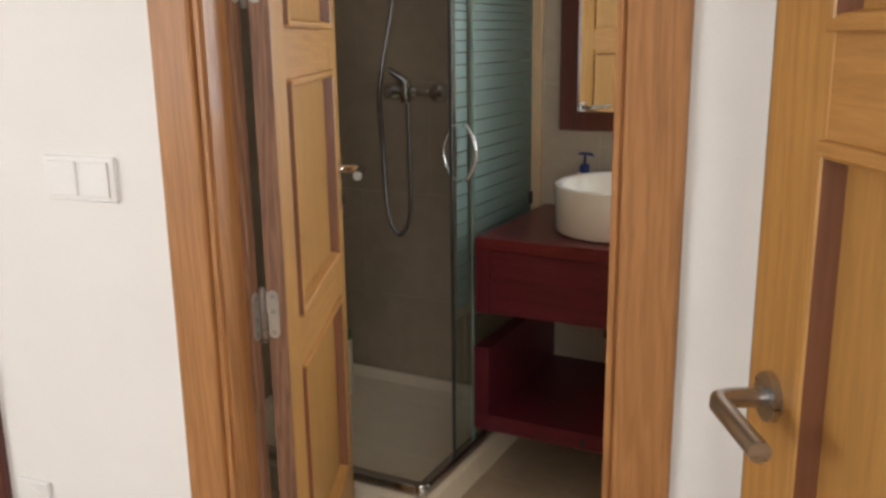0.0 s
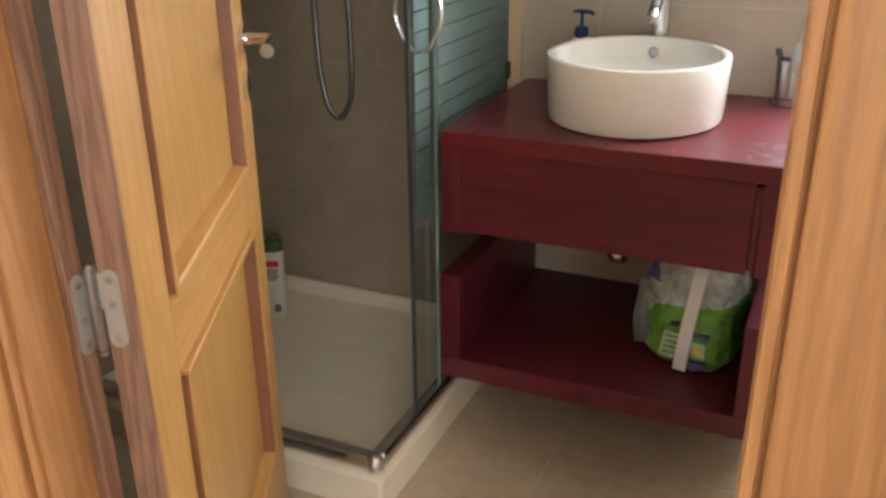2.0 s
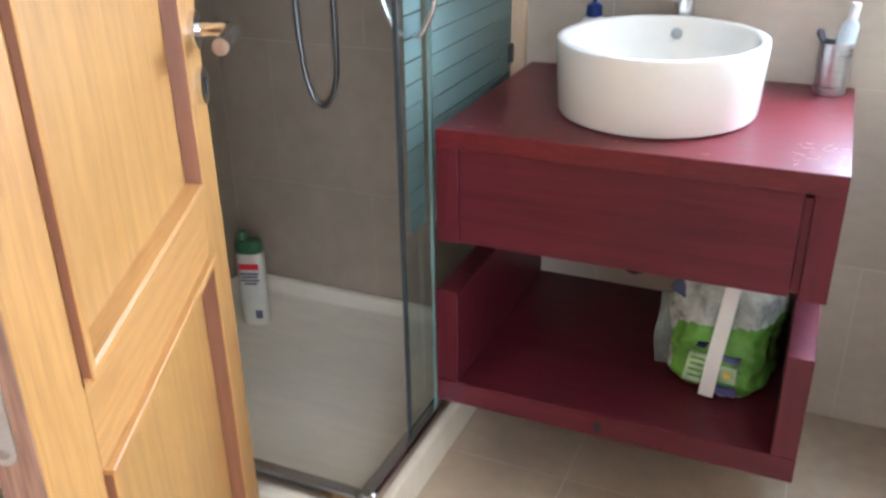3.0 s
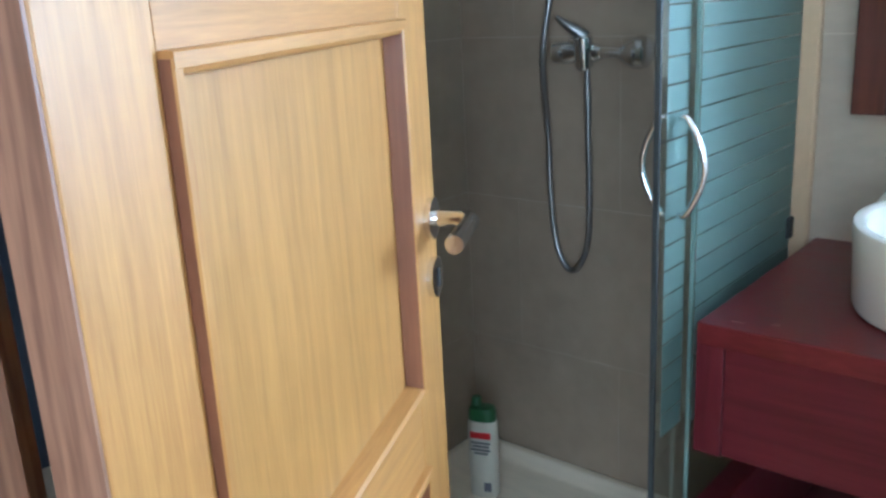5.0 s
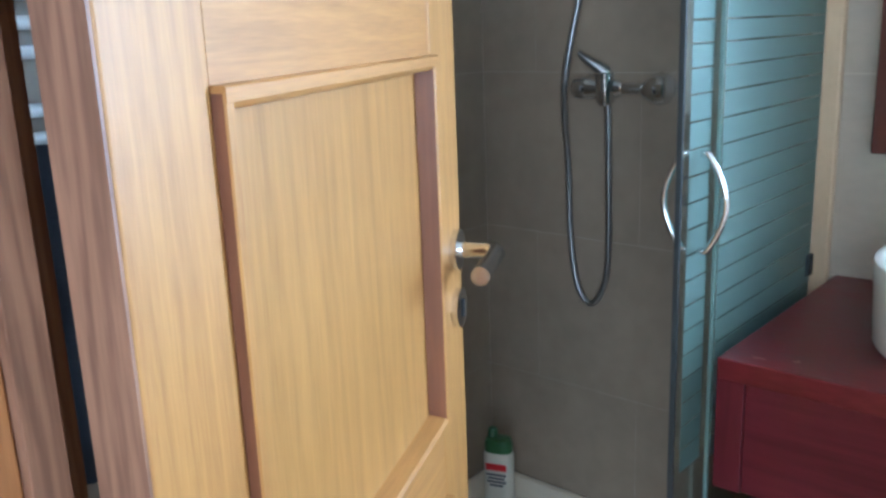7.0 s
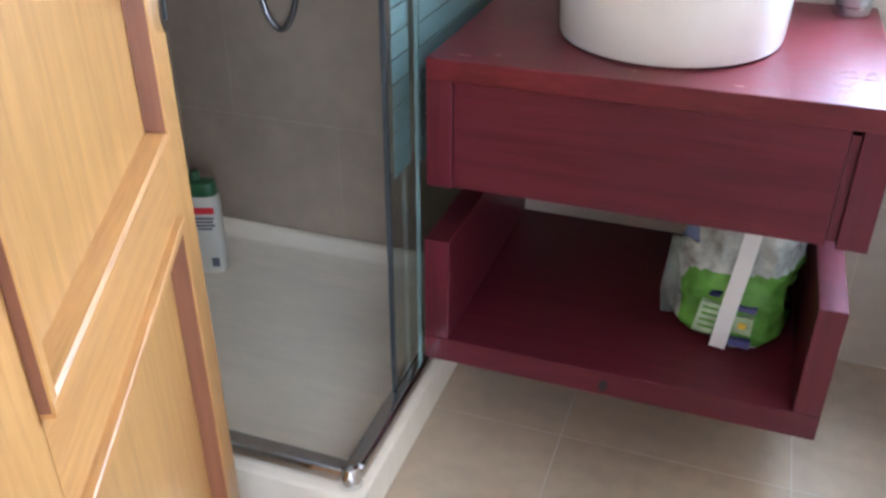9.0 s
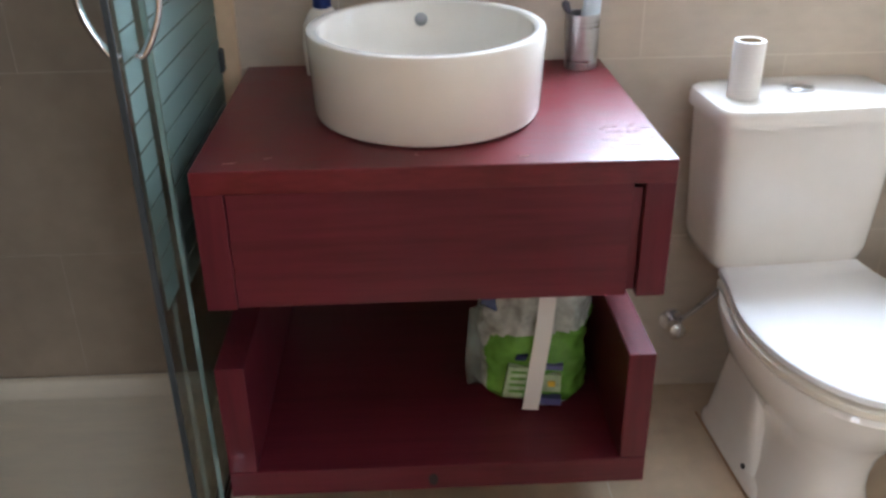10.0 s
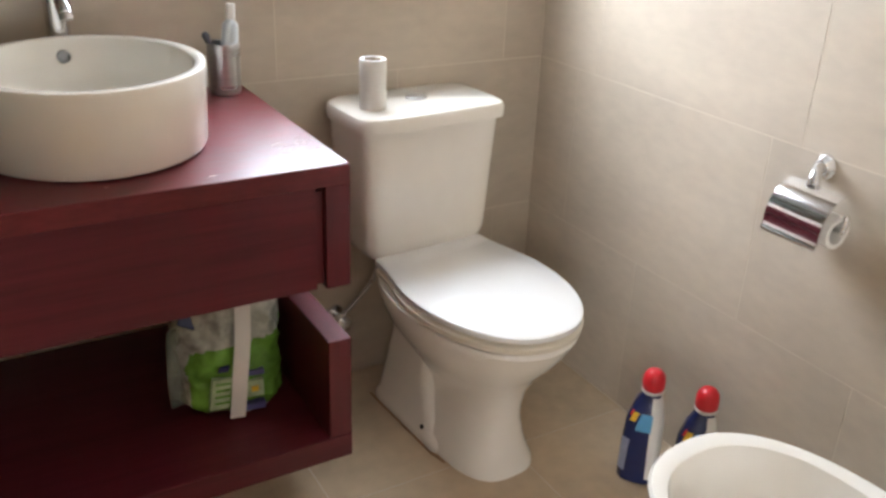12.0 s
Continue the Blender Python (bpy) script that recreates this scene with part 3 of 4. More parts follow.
def shower_mixer():
    d = thing("shower_mixer", "chrome shower mixer on the tiled wall with hose", "shower mixer", (0, 0, 0))
    y, z = 2.862, 1.203
    bm = bmesh.new()
    tube(bm, [(-1.505, y, z), (-1.497, y, z), (-1.455, y, z), (-1.445, y, z), (-1.39, y, z), (-1.375, y, z)], [0.019, 0.027, 0.027, 0.021, 0.021, 0.014], n=20)
    part("body", bm, M_CHROME, d, smooth=True)
    bm = bmesh.new()
    tube(bm, [(-1.375, y, z), (-1.322, y, z), (-1.318, y, z), (-1.300, y, z), (-1.282, y, z), (-1.264, y, z), (-1.256, y, z)], [0.015, 0.013, 0.024, 0.034, 0.037, 0.033, 0.020], n=20)
    part("end_knob", bm, M_CHROME, d, smooth=True)
    bm = bmesh.new()
    tube(bm, [(-1.414, y - 0.012, z - 0.034), (-1.414, y - 0.014, z - 0.028), (-1.414, y - 0.018, z + 0.036), (-1.414, y - 0.018, z + 0.044)], [0.016, 0.021, 0.022, 0.014], n=20)
    part("cartridge", bm, M_CHROME, d, smooth=True)
    part("lever", tube(bmesh.new(), [(-1.410, y - 0.020, z + 0.034), (-1.424, y - 0.030, z + 0.050), (-1.440, y - 0.040, z + 0.062), (-1.456, y - 0.048, z + 0.076), (-1.464, y - 0.050, z + 0.084)], [0.016, 0.013, 0.010, 0.007, 0.004], n=12), M_HOSE, d, "dull metal lever", smooth=True)
    for x in (-1.48, -1.30):
        bm = bmesh.new()
        tube(bm, [(x, y, z), (x, N - 0.012, z), (x, N - 0.011, z), (x, N - 0.001, z)], [0.013, 0.013, 0.030, 0.032], n=20)
        part("wall_flange", bm, M_CHROME, d, smooth=True)
    hose = smooth_path([(-1.416, y, z - 0.022), (-1.416, y + 0.004, 1.10), (-1.418, 2.875, 0.85), (-1.428, 2.882, 0.74), (-1.455, 2.882, 0.675), (-1.485, 2.882, 0.668), (-1.515, 2.882, 0.72), (-1.532, 2.882, 0.84), (-1.536, 2.880, 1.00), (-1.525, 2.846, 1.15), (-1.508, 2.832, 1.26), (-1.462, 2.86, 1.55), (-1.425, 2.872, 1.82), (-1.40, 2.86, 1.95)], 10)
    part("hose", tube(bmesh.new(), hose, 0.0072, n=10), M_HOSE, d, "flexible metal shower hose", smooth=True)
    bm = bmesh.new()
    tube(bm, [(-1.40, 2.919, 1.97), (-1.40, 2.86, 1.97), (-1.40, 2.84, 1.98)], [0.022, 0.014, 0.014], n=16)
    part("holder", bm, M_CHROME, d, smooth=True)
    bm = bmesh.new()
    tube(bm, [(-1.40, 2.862, 1.94), (-1.40, 2.83, 2.04), (-1.40, 2.80, 2.10), (-1.40, 2.77, 2.10), (-1.40, 2.75, 2.075)], [0.011, 0.013, 0.02, 0.042, 0.044], n=20)
    part("hand_shower", bm, M_CHROME, d, smooth=True)
    return d


shower_mixer()


def shower_bottle():
    d = thing("shampoo_bottle", "white bottle with dark green cap and printed label in the shower", "bottle", (-1.565, 2.665, 0.060), m=pose(-1.635, 2.700, 0.0605, 0, 0, 20))
    bm = bmesh.new()
    loft(bm, [ring(0, 0, z, a, b, 28, 3.0) for z, a, b in ((0, 0.034, 0.022), (0.006, 0.038, 0.025), (0.12, 0.039, 0.026), (0.21, 0.039, 0.026), (0.222, 0.036, 0.024))])
    part("body", bm, M_CREAM, d, smooth=True)
    bm = bmesh.new()
    loft(bm, [ring(0, 0, z, a, b, 24, 2.6) for z, a, b in ((0.222, 0.037, 0.025), (0.246, 0.036, 0.025), (0.256, 0.032, 0.022), (0.258, 0.022, 0.016))])
    part("cap", bm, M_GREEN, d, "dark green cap", smooth=True)
    part("nozzle", lathe(bmesh.new(), [(0.014, 0.254), (0.013, 0.276), (0.010, 0.282)], (-0.016, 0.004, 0), 18), M_GREEN, d, "dark green spout", smooth=True)
    part("label_bar", boxm(-0.028, 0.028, -0.0275, -0.025, 0.176, 0.194), M_RED, d, "red printed bar")
    for z, w in ((0.164, 0.026), (0.154, 0.022), (0.144, 0.026), (0.134, 0.018)):
        part("label_bar", boxm(-w, w, -0.0275, -0.025, z - 0.003, z + 0.002), M_PRINT, d)
    part("label_mark", boxm(0.005, 0.025, -0.0265, -0.024, 0.022, 0.048, bevel=0.0008), M_PRINT, d)
    return d


shower_bottle()


# ---- vanity ----
VX0, VX1, VY0 = -0.900, -0.185, 2.340


def vanity_upper():
    d = thing("vanity_top_unit", "red stained wooden wall-hung vanity top with front panel", "vanity unit")
    part("top", boxm(VX0, VX1, VY0, N - 0.002, 0.785, 0.822, bevel=0.002), M_TOP, d)
    for a, b in ((VX0, VX0 + 0.046), (VX1 - 0.046, VX1)):
        part("side", boxm(a, b, VY0 + 0.0012, N - 0.004, 0.592, 0.785, bevel=0.0015), M_MAHOG_Z, d)
    part("front_panel", boxm(VX0 + 0.047, VX1 - 0.062, VY0 + 0.006, VY0 + 0.024, 0.593, 0.7835, bevel=0.001), M_MAHOG, d)
    part("front_strip", boxm(VX1 - 0.0605, VX1 - 0.047, VY0 + 0.012, VY0 + 0.024, 0.600, 0.775), M_MAHOG_Z, d, "narrow recessed strip")
    part("bottom", boxm(VX0 + 0.046, VX1 - 0.046, VY0 + 0.03, N - 0.004, 0.596, 0.616), M_MAHOG, d)
    rnd = random.Random(5)
    for k in range(26):
        x, y = (rnd.uniform(-0.27, -0.195), rnd.uniform(2.365, 2.50)) if k < 22 else (rnd.uniform(-0.86, -0.40), rnd.uniform(2.348, 2.40))
        length, wide, turn = rnd.uniform(0.005, 0.026), rnd.uniform(0.0002, 0.0005), rnd.gauss(4, 9)
        outline = [(-length / 2, 0), (-length * 0.2, -wide), (length * 0.25, -wide * 0.7), (length / 2, 0), (length * 0.2, wide), (-length * 0.25, wide * 0.8)]
        bm = loft(bmesh.new(), [[(px, py, z) for px, py in outline] for z in (-0.0004, 0.0004)])
        bm.transform(pose(x, y, 0.822, 0, 0, turn))
        part("wear_mark", bm, M_WORN, d, "worn scratch, its glint in the pale colour")
    return d


def vanity_lower():
    d = thing("vanity_shelf_unit", "red stained wooden open shelf hung under the vanity", "shelf")
    part("bottom", boxm(VX0 - 0.006, VX1, VY0, N - 0.002, 0.216, 0.268, bevel=0.002), M_MAHOG, d)
    for a, b in ((VX0 - 0.006, VX0 + 0.042), (VX1 - 0.046, VX1)):
        part("side", boxm(a, b, VY0 + 0.001, N - 0.004, 0.268, 0.482, bevel=0.002), M_MAHOG_Z, d)
    bm = bmesh.new()
    lathe(bm, [(0.010, 0), (0.010, 0.0015)], (0, 0, 0), 14)
    bm.transform(Matrix.Translation((-0.556, VY0 + 0.0005, 0.238)) @ Matrix.Rotation(radians(90), 4, "X") @ Matrix.Diagonal((0.8, 1.3, 1, 1)))
    part("knot", bm, M_BLACK, d, "dark knot in the wood")
    return d


vanity_upper()
vanity_lower()


def basin():
    d = thing("basin", "round white ceramic vessel basin on the vanity", "basin", (-0.546, 2.625, 0.822))
    out = [(0, 0.182, 0.207), (0.004, 0.191, 0.216), (0.012, 0.194, 0.219), (0.10, 0.198, 0.221), (0.136, 0.200, 0.223), (0.141, 0.198, 0.221), (0.143, 0.192, 0.215), (0.142, 0.184, 0.207), (0.138, 0.180, 0.203),
           (0.09, 0.176, 0.198), (0.05, 0.165, 0.186), (0.028, 0.14, 0.158), (0.018, 0.08, 0.09), (0.016, 0.025, 0.025)]
    part("bowl", loft(bmesh.new(), [ring(0, 0, z, a, b, 72) for z, a, b in out]), M_CERAMIC, d, smooth=True)
    bm = bmesh.new()
    tube(bm, [(-0.004, 0.2000, 0.108), (-0.004, 0.1950, 0.1078), (-0.004, 0.1940, 0.1078)], [0.012, 0.012, 0.009], n=20)
    part("overflow_ring", bm, M_HOSE, d, "round metal overflow", smooth=True)
    bm = bmesh.new()
    lathe(bm, [(0.032, 0.0165), (0.032, 0.021), (0.026, 0.023)], (0, 0, 0), 24)
    part("drain", bm, M_CHROME, d, smooth=True)
    return d


basin()


def basin_tap():
    d = thing("basin_tap", "tall chrome mixer tap behind the basin", "tap", (-0.546, 2.872, 0.822))
    bm = bmesh.new()
    lathe(bm, [(0.027, 0), (0.027, 0.006), (0.021, 0.012), (0.021, 0.30), (0.022, 0.302), (0.022, 0.335), (0.018, 0.342)], (0, 0, 0), 28)
    part("body", bm, M_CHROME, d, smooth=True)
    bm = bmesh.new()
    tube(bm, [(0, -0.012, 0.262), (0, -0.075, 0.228), (0, -0.120, 0.203), (0, -0.128, 0.196)], [0.015, 0.014, 0.0135, 0.0115], n=18)
    part("spout", bm, M_CHROME, d, smooth=True)
    bm = bmesh.new()
    tube(bm, [(0, -0.121, 0.203), (0, -0.126, 0.188)], [0.0125, 0.012], n=18)
    part("aerator", bm, M_STEEL, d, smooth=True)
    part("lever", tube(bmesh.new(), [(0, -0.005, 0.345), (0.01, -0.03, 0.362), (0.03, -0.085, 0.385)], [0.009, 0.008, 0.006], n=12), M_CHROME, d, smooth=True)
    return d


basin_tap()


def soap_bottle():
    d = thing("soap_dispenser", "white soap bottle with blue pump on the vanity", "soap dispenser", (-0.735, 2.838, 0.822))
    bm = bmesh.new()
    loft(bm, [ring(0, 0, z, a, b, 28, 2.4) for z, a, b in ((0, 0.032, 0.020), (0.005, 0.038, 0.024), (0.06, 0.042, 0.027), (0.095, 0.038, 0.025), (0.115, 0.026, 0.019), (0.124, 0.017, 0.016))])
    part("body", bm, M_CERAMIC, d, smooth=True)
    bm = bmesh.new()
    lathe(bm, [(0.018, 0.122), (0.017, 0.144), (0.012, 0.148), (0.0045, 0.150), (0.0045, 0.178)], (0, 0, 0), 24)
    part("collar", bm, M_BLUE, d, "blue screw collar", smooth=True)
    bm = bmesh.new()
    tube(bm, [(-0.024, 0.006, 0.178), (-0.010, 0.003, 0.180), (0.008, 0, 0.180), (0.026, -0.006, 0.179), (0.032, -0.008, 0.174)], [0.003, 0.0045, 0.005, 0.0045, 0.003], n=12)
    part("pump_head", bm, M_BLUE, d, "blue pump head", smooth=True)
    d.scale = (1, 1, 1.07)
    return d


soap_bottle()


def cup():
    d = thing("steel_cup", "brushed steel toothbrush cup on the vanity", "cup", (-0.236, 2.858, 0.822))
    bm = bmesh.new()
    lathe(bm, [(0.030, 0), (0.032, 0.002), (0.0335, 0.105), (0.0325, 0.106), (0.031, 0.105), (0.030, 0.004)], (0, 0, 0), 32)
    part("body", bm, M_STEEL, d, smooth=True)
    t = thing("toothpaste_tube", "white and pale blue tube standing in the steel cup", "tube", m=pose(-0.230, 2.852, 0.828, -6, 6, 0))
    bm = bmesh.new()
    loft(bm, [ring(0, 0, z, a, b, 20) for z, a, b in ((0, 0.021, 0.003), (0.06, 0.020, 0.010), (0.135, 0.017, 0.015), (0.145, 0.009, 0.009))])
    part("body", bm, mat("pale_blue_tube", (0.62, 0.68, 0.72), 0.35, var=0.1, scale=18, fine=80, bump=0.004), t, smooth=True)
    bm = bmesh.new()
    lathe(bm, [(0.010, 0.146), (0.0095, 0.176), (0.007, 0.178)], (0, 0, 0), 18)
    part("cap", bm, M_WHITE, t, "white cap", smooth=True)
    b = thing("toothbrush", "dark toothbrush handle leaning in the steel cup", "toothbrush", (-0.236, 2.858, 0.822))
    part("handle", tube(bmesh.new(), [(0.006, -0.004, 0.006), (-0.012, 0.0, 0.060), (-0.027, 0.004, 0.104), (-0.034, 0.005, 0.122), (-0.036, 0.005, 0.128)], [0.004, 0.005, 0.0055, 0.008, 0.004], n=12), M_PRINT, b, smooth=True)
    return d


cup()

trap = thing("basin_waste", "chrome waste pipe under the vanity", "pipe", (-0.553, 2.60, 0.590))
bm = bmesh.new()
lathe(bm, [(0.016, 0), (0.016, -0.05), (0.026, -0.055), (0.028, -0.10), (0.022, -0.118), (0.010, -0.122)], (0, 0, 0), 24)
part("trap", bm, M_CHROME, trap, smooth=True)
part("outlet", tube(bmesh.new(), [(0, 0.02, -0.08), (0, 0.20, -0.08), (0, 0.319, -0.08)], 0.014, n=14), M_CHROME, trap, smooth=True)


def mirror():
    d = thing("mirror", "wall mirror in a dark red wooden frame", "mirror", m=pose(-0.245, N, 0, 0, 0, 1.4))
    x0, x1, z0, z1, f = -0.598, 0.0, 1.085, 1.90, 0.062
    y0, y1 = -0.026, -0.001
    part("frame_side", boxm(x0, x0 + f, y0, y1, z0, z1, bevel=0.003), M_DARKRED, d)
    part("frame_side", boxm(x1 - f, x1, y0, y1, z0, z1, bevel=0.003), M_DARKRED, d)
    part("frame_bottom", boxm(x0 + f, x1 - f, y0 + 0.001, y1, z0, z0 + f, bevel=0.002), M_DARKRED, d)
    part("frame_top", boxm(x0 + f, x1 - f, y0 + 0.001, y1, z1 - f, z1, bevel=0.002), M_DARKRED, d)
    part("mirror_glass", boxm(x0 + f, x1 - f, -0.012, -0.002, z0 + f, z1 - f), M_MIRROR, d)


mirror()


# ---- toilet paper pack ----
def paper_pack():
    d = thing("toilet_paper_pack", "toilet paper pack in crumpled clear and green film", "toilet paper pack", m=pose(-0.352, 2.570, 0.268, 0, 0, -8))
    rings, steps = [], 40
    for k in range(steps + 1):
        t = k / steps
        s = min(1.0, 0.80 + 0.20 * math.sin(math.pi / 2 * min(1, t / 0.16)))          # rounded foot
        if t > 0.80: s *= 1 - 1.5 * (t - 0.80) ** 1.4
        lean = -0.006 * math.sin(math.pi * t)
        out = []
        for x, y, z in ring(lean, 0, 0.003 + 0.259 * t, 0.108 * s, 0.088 * s, 96, 3.6):
            fold = abs(noise.noise((x * 9 + 4, y * 9, z * 12))) ** 0.7
            out.append((x + 0.012 * noise.noise((x * 16, y * 16, z * 14)) + 0.004 * noise.noise((x * 60, y * 60, z * 50)) - 0.010 * fold * math.copysign(1, x),
                        y + 0.010 * noise.noise((x * 16, y * 16 + 9, z * 14)) + 0.005 * noise.noise((x * 55, y * 55 + 4, z * 45)) + 0.010 * fold * (1 if y < 0 else -1), z + 0.004 * noise.noise((x * 30, y * 30, 5.0))))
        rings.append(out)
    wrap = loft(bmesh.new(), rings)
    for f in wrap.faces:
        c = f.calc_center_median()
        edge = 0.168 + 0.010 * noise.noise((c.x * 12, c.y * 12, 2.0)) + 0.16 * max(-0.30, c.x)
        low = 0.010 + 0.55 * max(0.0, -0.055 - c.x)
        f.material_index = 0 if low < c.z < edge and c.x > -0.088 + 0.010 * noise.noise((c.z * 30, 1.0, 2.0)) else 1
    film = part("wrap", wrap, M_LIME, d, "crumpled green and clear film", smooth=True)
    film.data.materials.append(M_FILM)
    # a loose fin of film along one side
    fin = [(-0.098, -0.060), (-0.122, -0.066), (-0.128, -0.070), (-0.122, -0.063), (-0.100, -0.050)]
    part("film_fin", loft(bmesh.new(), [[(x * (1 - 0.10 * abs(t - 0.35)), y + 0.006 * math.sin(9 * t + x * 40), 0.035 + 0.175 * t) for x, y in fin] for t in [k / 8 for k in range(9)]]), M_FIN, d, "loose clear film edge", smooth=True)
    def band(name, x0, x1, z0, z1, material, label, y=-0.0925, lift=0.0015, skew=0.0):
        """A thin printed field laid on the front of the pack."""
        n = 6
        bm = bmesh.new()
        loft(bm, [[(x0 + skew * t, y - lift, z0 + (z1 - z0) * t), (x1 + skew * t, y - lift, z0 + (z1 - z0) * t), (x1 + skew * t, y + 0.014, z0 + (z1 - z0) * t), (x0 + skew * t, y + 0.014, z0 + (z1 - z0) * t)] for t in [k / n for k in range(n + 1)]])
        return part(name, bm, material, d, label)
    pts = [(-0.004, -0.0945, 0.008), (0.000, -0.0990, 0.05), (0.006, -0.1000, 0.11), (0.014, -0.0985, 0.18), (0.020, -0.083, 0.250), (0.022, -0.070, 0.268), (0.022, 0.0, 0.272)]
    w = 0.0150
    loft_bm = loft(bmesh.new(), [[(x - w, y, z), (x + w, y - 0.0012, z), (x + w, y + 0.002, z), (x - w, y + 0.002, z)] for x, y, z in smooth_path(pts, 5)])
    part("strap", loft_bm, M_WHITE, d, "white carry strap", smooth=True)
    band("print_patch", 0.014, 0.052, 0.020, 0.034, M_INDIGO, "blue printed bar")
    band("print_patch", 0.016, 0.052, 0.098, 0.108, M_INDIGO, "blue printed bar")
    band("print_patch", 0.018, 0.050, 0.050, 0.086, M_PALE, "pale printed field")
    band("print_patch", 0.026, 0.040, 0.062, 0.074, M_YELLOW, "yellow print", lift=0.003)
    band("print_patch", -0.056, -0.020, 0.034, 0.100, M_PALE, "pale printed field", skew=0.010)
    for z in (0.046, 0.060, 0.074, 0.088):
        band("print_line", -0.050 + z * 0.1, -0.022 + z * 0.1, z, z + 0.004, M_LIME, "", lift=0.003)
    band("print_patch", -0.036, -0.016, 0.116, 0.126, M_NAVY, "dark print", skew=0.004)
    corner = part("print_patch", boxm(-0.017, 0.017, -0.003, 0.003, -0.020, 0.020, bevel=0.002), M_NAVY, d, "dark blue printed corner")
    corner.matrix_local = pose(-0.078, -0.070, 0.232, -28, 24, -8)
    for k in (-0.008, 0.006):
        bar = part("print_line", boxm(-0.009, 0.009, -0.0042, -0.002, k - 0.004, k + 0.003), M_WHITE, d)
        bar.matrix_local = corner.matrix_local


paper_pack()


# ---- toilet ----
def toilet():
    d = thing("toilet", "white ceramic close-coupled toilet with closed lid", "toilet", m=pose(0.188, 2.92, 0, 0, 0, 3.5))
    # own axes: x across, y = 0 the wall, front towards -y
    bm = bmesh.new()
    def sec(z, hx, yb, yf, p=2.6):
        return ring(0, (yb + yf) / 2, z, hx, (yb - yf) / 2, 48, p)
    loft(bm, [sec(0.0, 0.105, -0.20, -0.572, 2.9), sec(0.014, 0.104, -0.20, -0.570, 2.9), sec(0.03, 0.098, -0.20, -0.564, 2.8), sec(0.07, 0.086, -0.20, -0.554, 2.6), sec(0.13, 0.076, -0.20, -0.545, 2.5), sec(0.17, 0.078, -0.19, -0.548, 2.4),
              sec(0.21, 0.098, -0.17, -0.556, 2.3), sec(0.26, 0.132, -0.15, -0.585, 2.2), sec(0.31, 0.166, -0.12, -0.630, 2.15), sec(0.345, 0.177, -0.10, -0.652, 2.15), sec(0.374, 0.183, -0.09, -0.668, 2.15), sec(0.383, 0.181, -0.09, -0.663, 2.15), sec(0.386, 0.168, -0.09, -0.655, 2.15)])
    part("bowl", bm, M_CERAMIC, d, smooth=True)
    # skirt at the back, spreading towards the floor
    bm = bmesh.new()
    def skirt(z, hx, yb, yf):
        return ring(0, (yf + yb) / 2, z, hx, (yb - yf) / 2, 40, 9.0)
    loft(bm, [skirt(0.0, 0.116, -0.110, -0.420), skirt(0.012, 0.117, -0.109, -0.421), skirt(0.024, 0.114, -0.112, -0.410), skirt(0.034, 0.107, -0.118, -0.385), skirt(0.12, 0.101, -0.140, -0.350), skirt(0.22, 0.096, -0.168, -0.33), skirt(0.30, 0.093, -0.190, -0.32), skirt(0.36, 0.092, -0.210, -0.315)])
    part("skirt", bm, M_CERAMIC, d, smooth=True)
    def dee(z, hx, front, back, grow=0.0):
        out, m = [], 8
        def flank(k):
            e = k / m
            e = e * e * (3 - 2 * e)
            return hx * (0.83 + 0.17 * e), back + (-0.40 - back) * k / m
        out += [(-flank(k)[0], flank(k)[1], z) for k in range(m)]
        n = 36
        for k in range(n + 1):
            a = math.pi + math.pi * k / n
            c, q = math.cos(a), math.sin(a)
            out.append((hx * math.copysign(abs(c) ** 0.90, c), -0.40 + (abs(front) - 0.40) * q, z))
        out += [(flank(k)[0], flank(k)[1], z) for k in range(m - 1, -1, -1)]
        return out
    part("seat", loft(bmesh.new(), [dee(0.388, 0.176, -0.665, -0.195), dee(0.391, 0.182, -0.673, -0.195), dee(0.405, 0.184, -0.676, -0.195), dee(0.409, 0.178, -0.668, -0.195)]), M_SEAT, d, "cream white seat", smooth=True)
    part("lid", loft(bmesh.new(), [dee(0.4145, 0.172, -0.660, -0.190), dee(0.4160, 0.181, -0.672, -0.190), dee(0.428, 0.182, -0.673, -0.190), dee(0.434, 0.174, -0.664, -0.194)]), M_LID, d, "flat white closed lid", smooth=True)
    for x in (-0.08, 0.08):
        bm = bmesh.new()
        tube(bm, [(x - 0.02, -0.188, 0.415), (x + 0.02, -0.188, 0.415)], 0.010, n=14)
        part("seat_hinge", bm, M_STEEL, d, smooth=True)
    # cistern
    bm = bmesh.new()
    def tank(z, hx, y0, y1):
        return ring(0, (y0 + y1) / 2, z, hx, (y1 - y0) / 2, 56, 7.0)
    loft(bm, [tank(0.412, 0.125, -0.165, -0.015), tank(0.416, 0.145, -0.185, -0.012), tank(0.43, 0.160, -0.196, -0.010), tank(0.46, 0.170, -0.202, -0.008), tank(0.60, 0.178, -0.206, -0.006), tank(0.738, 0.186, -0.212, -0.006)])
    part("cistern", bm, M_CERAMIC, d, smooth=True)
    bm = bmesh.new()
    loft(bm, [tank(0.737, 0.188, -0.216, -0.004), tank(0.739, 0.196, -0.226, -0.003), tank(0.762, 0.197, -0.227, -0.003), tank(0.772, 0.193, -0.222, -0.006), tank(0.777, 0.182, -0.210, -0.014)])
    part("cistern_lid", bm, M_CERAMIC, d, smooth=True)
    bm = bmesh.new()
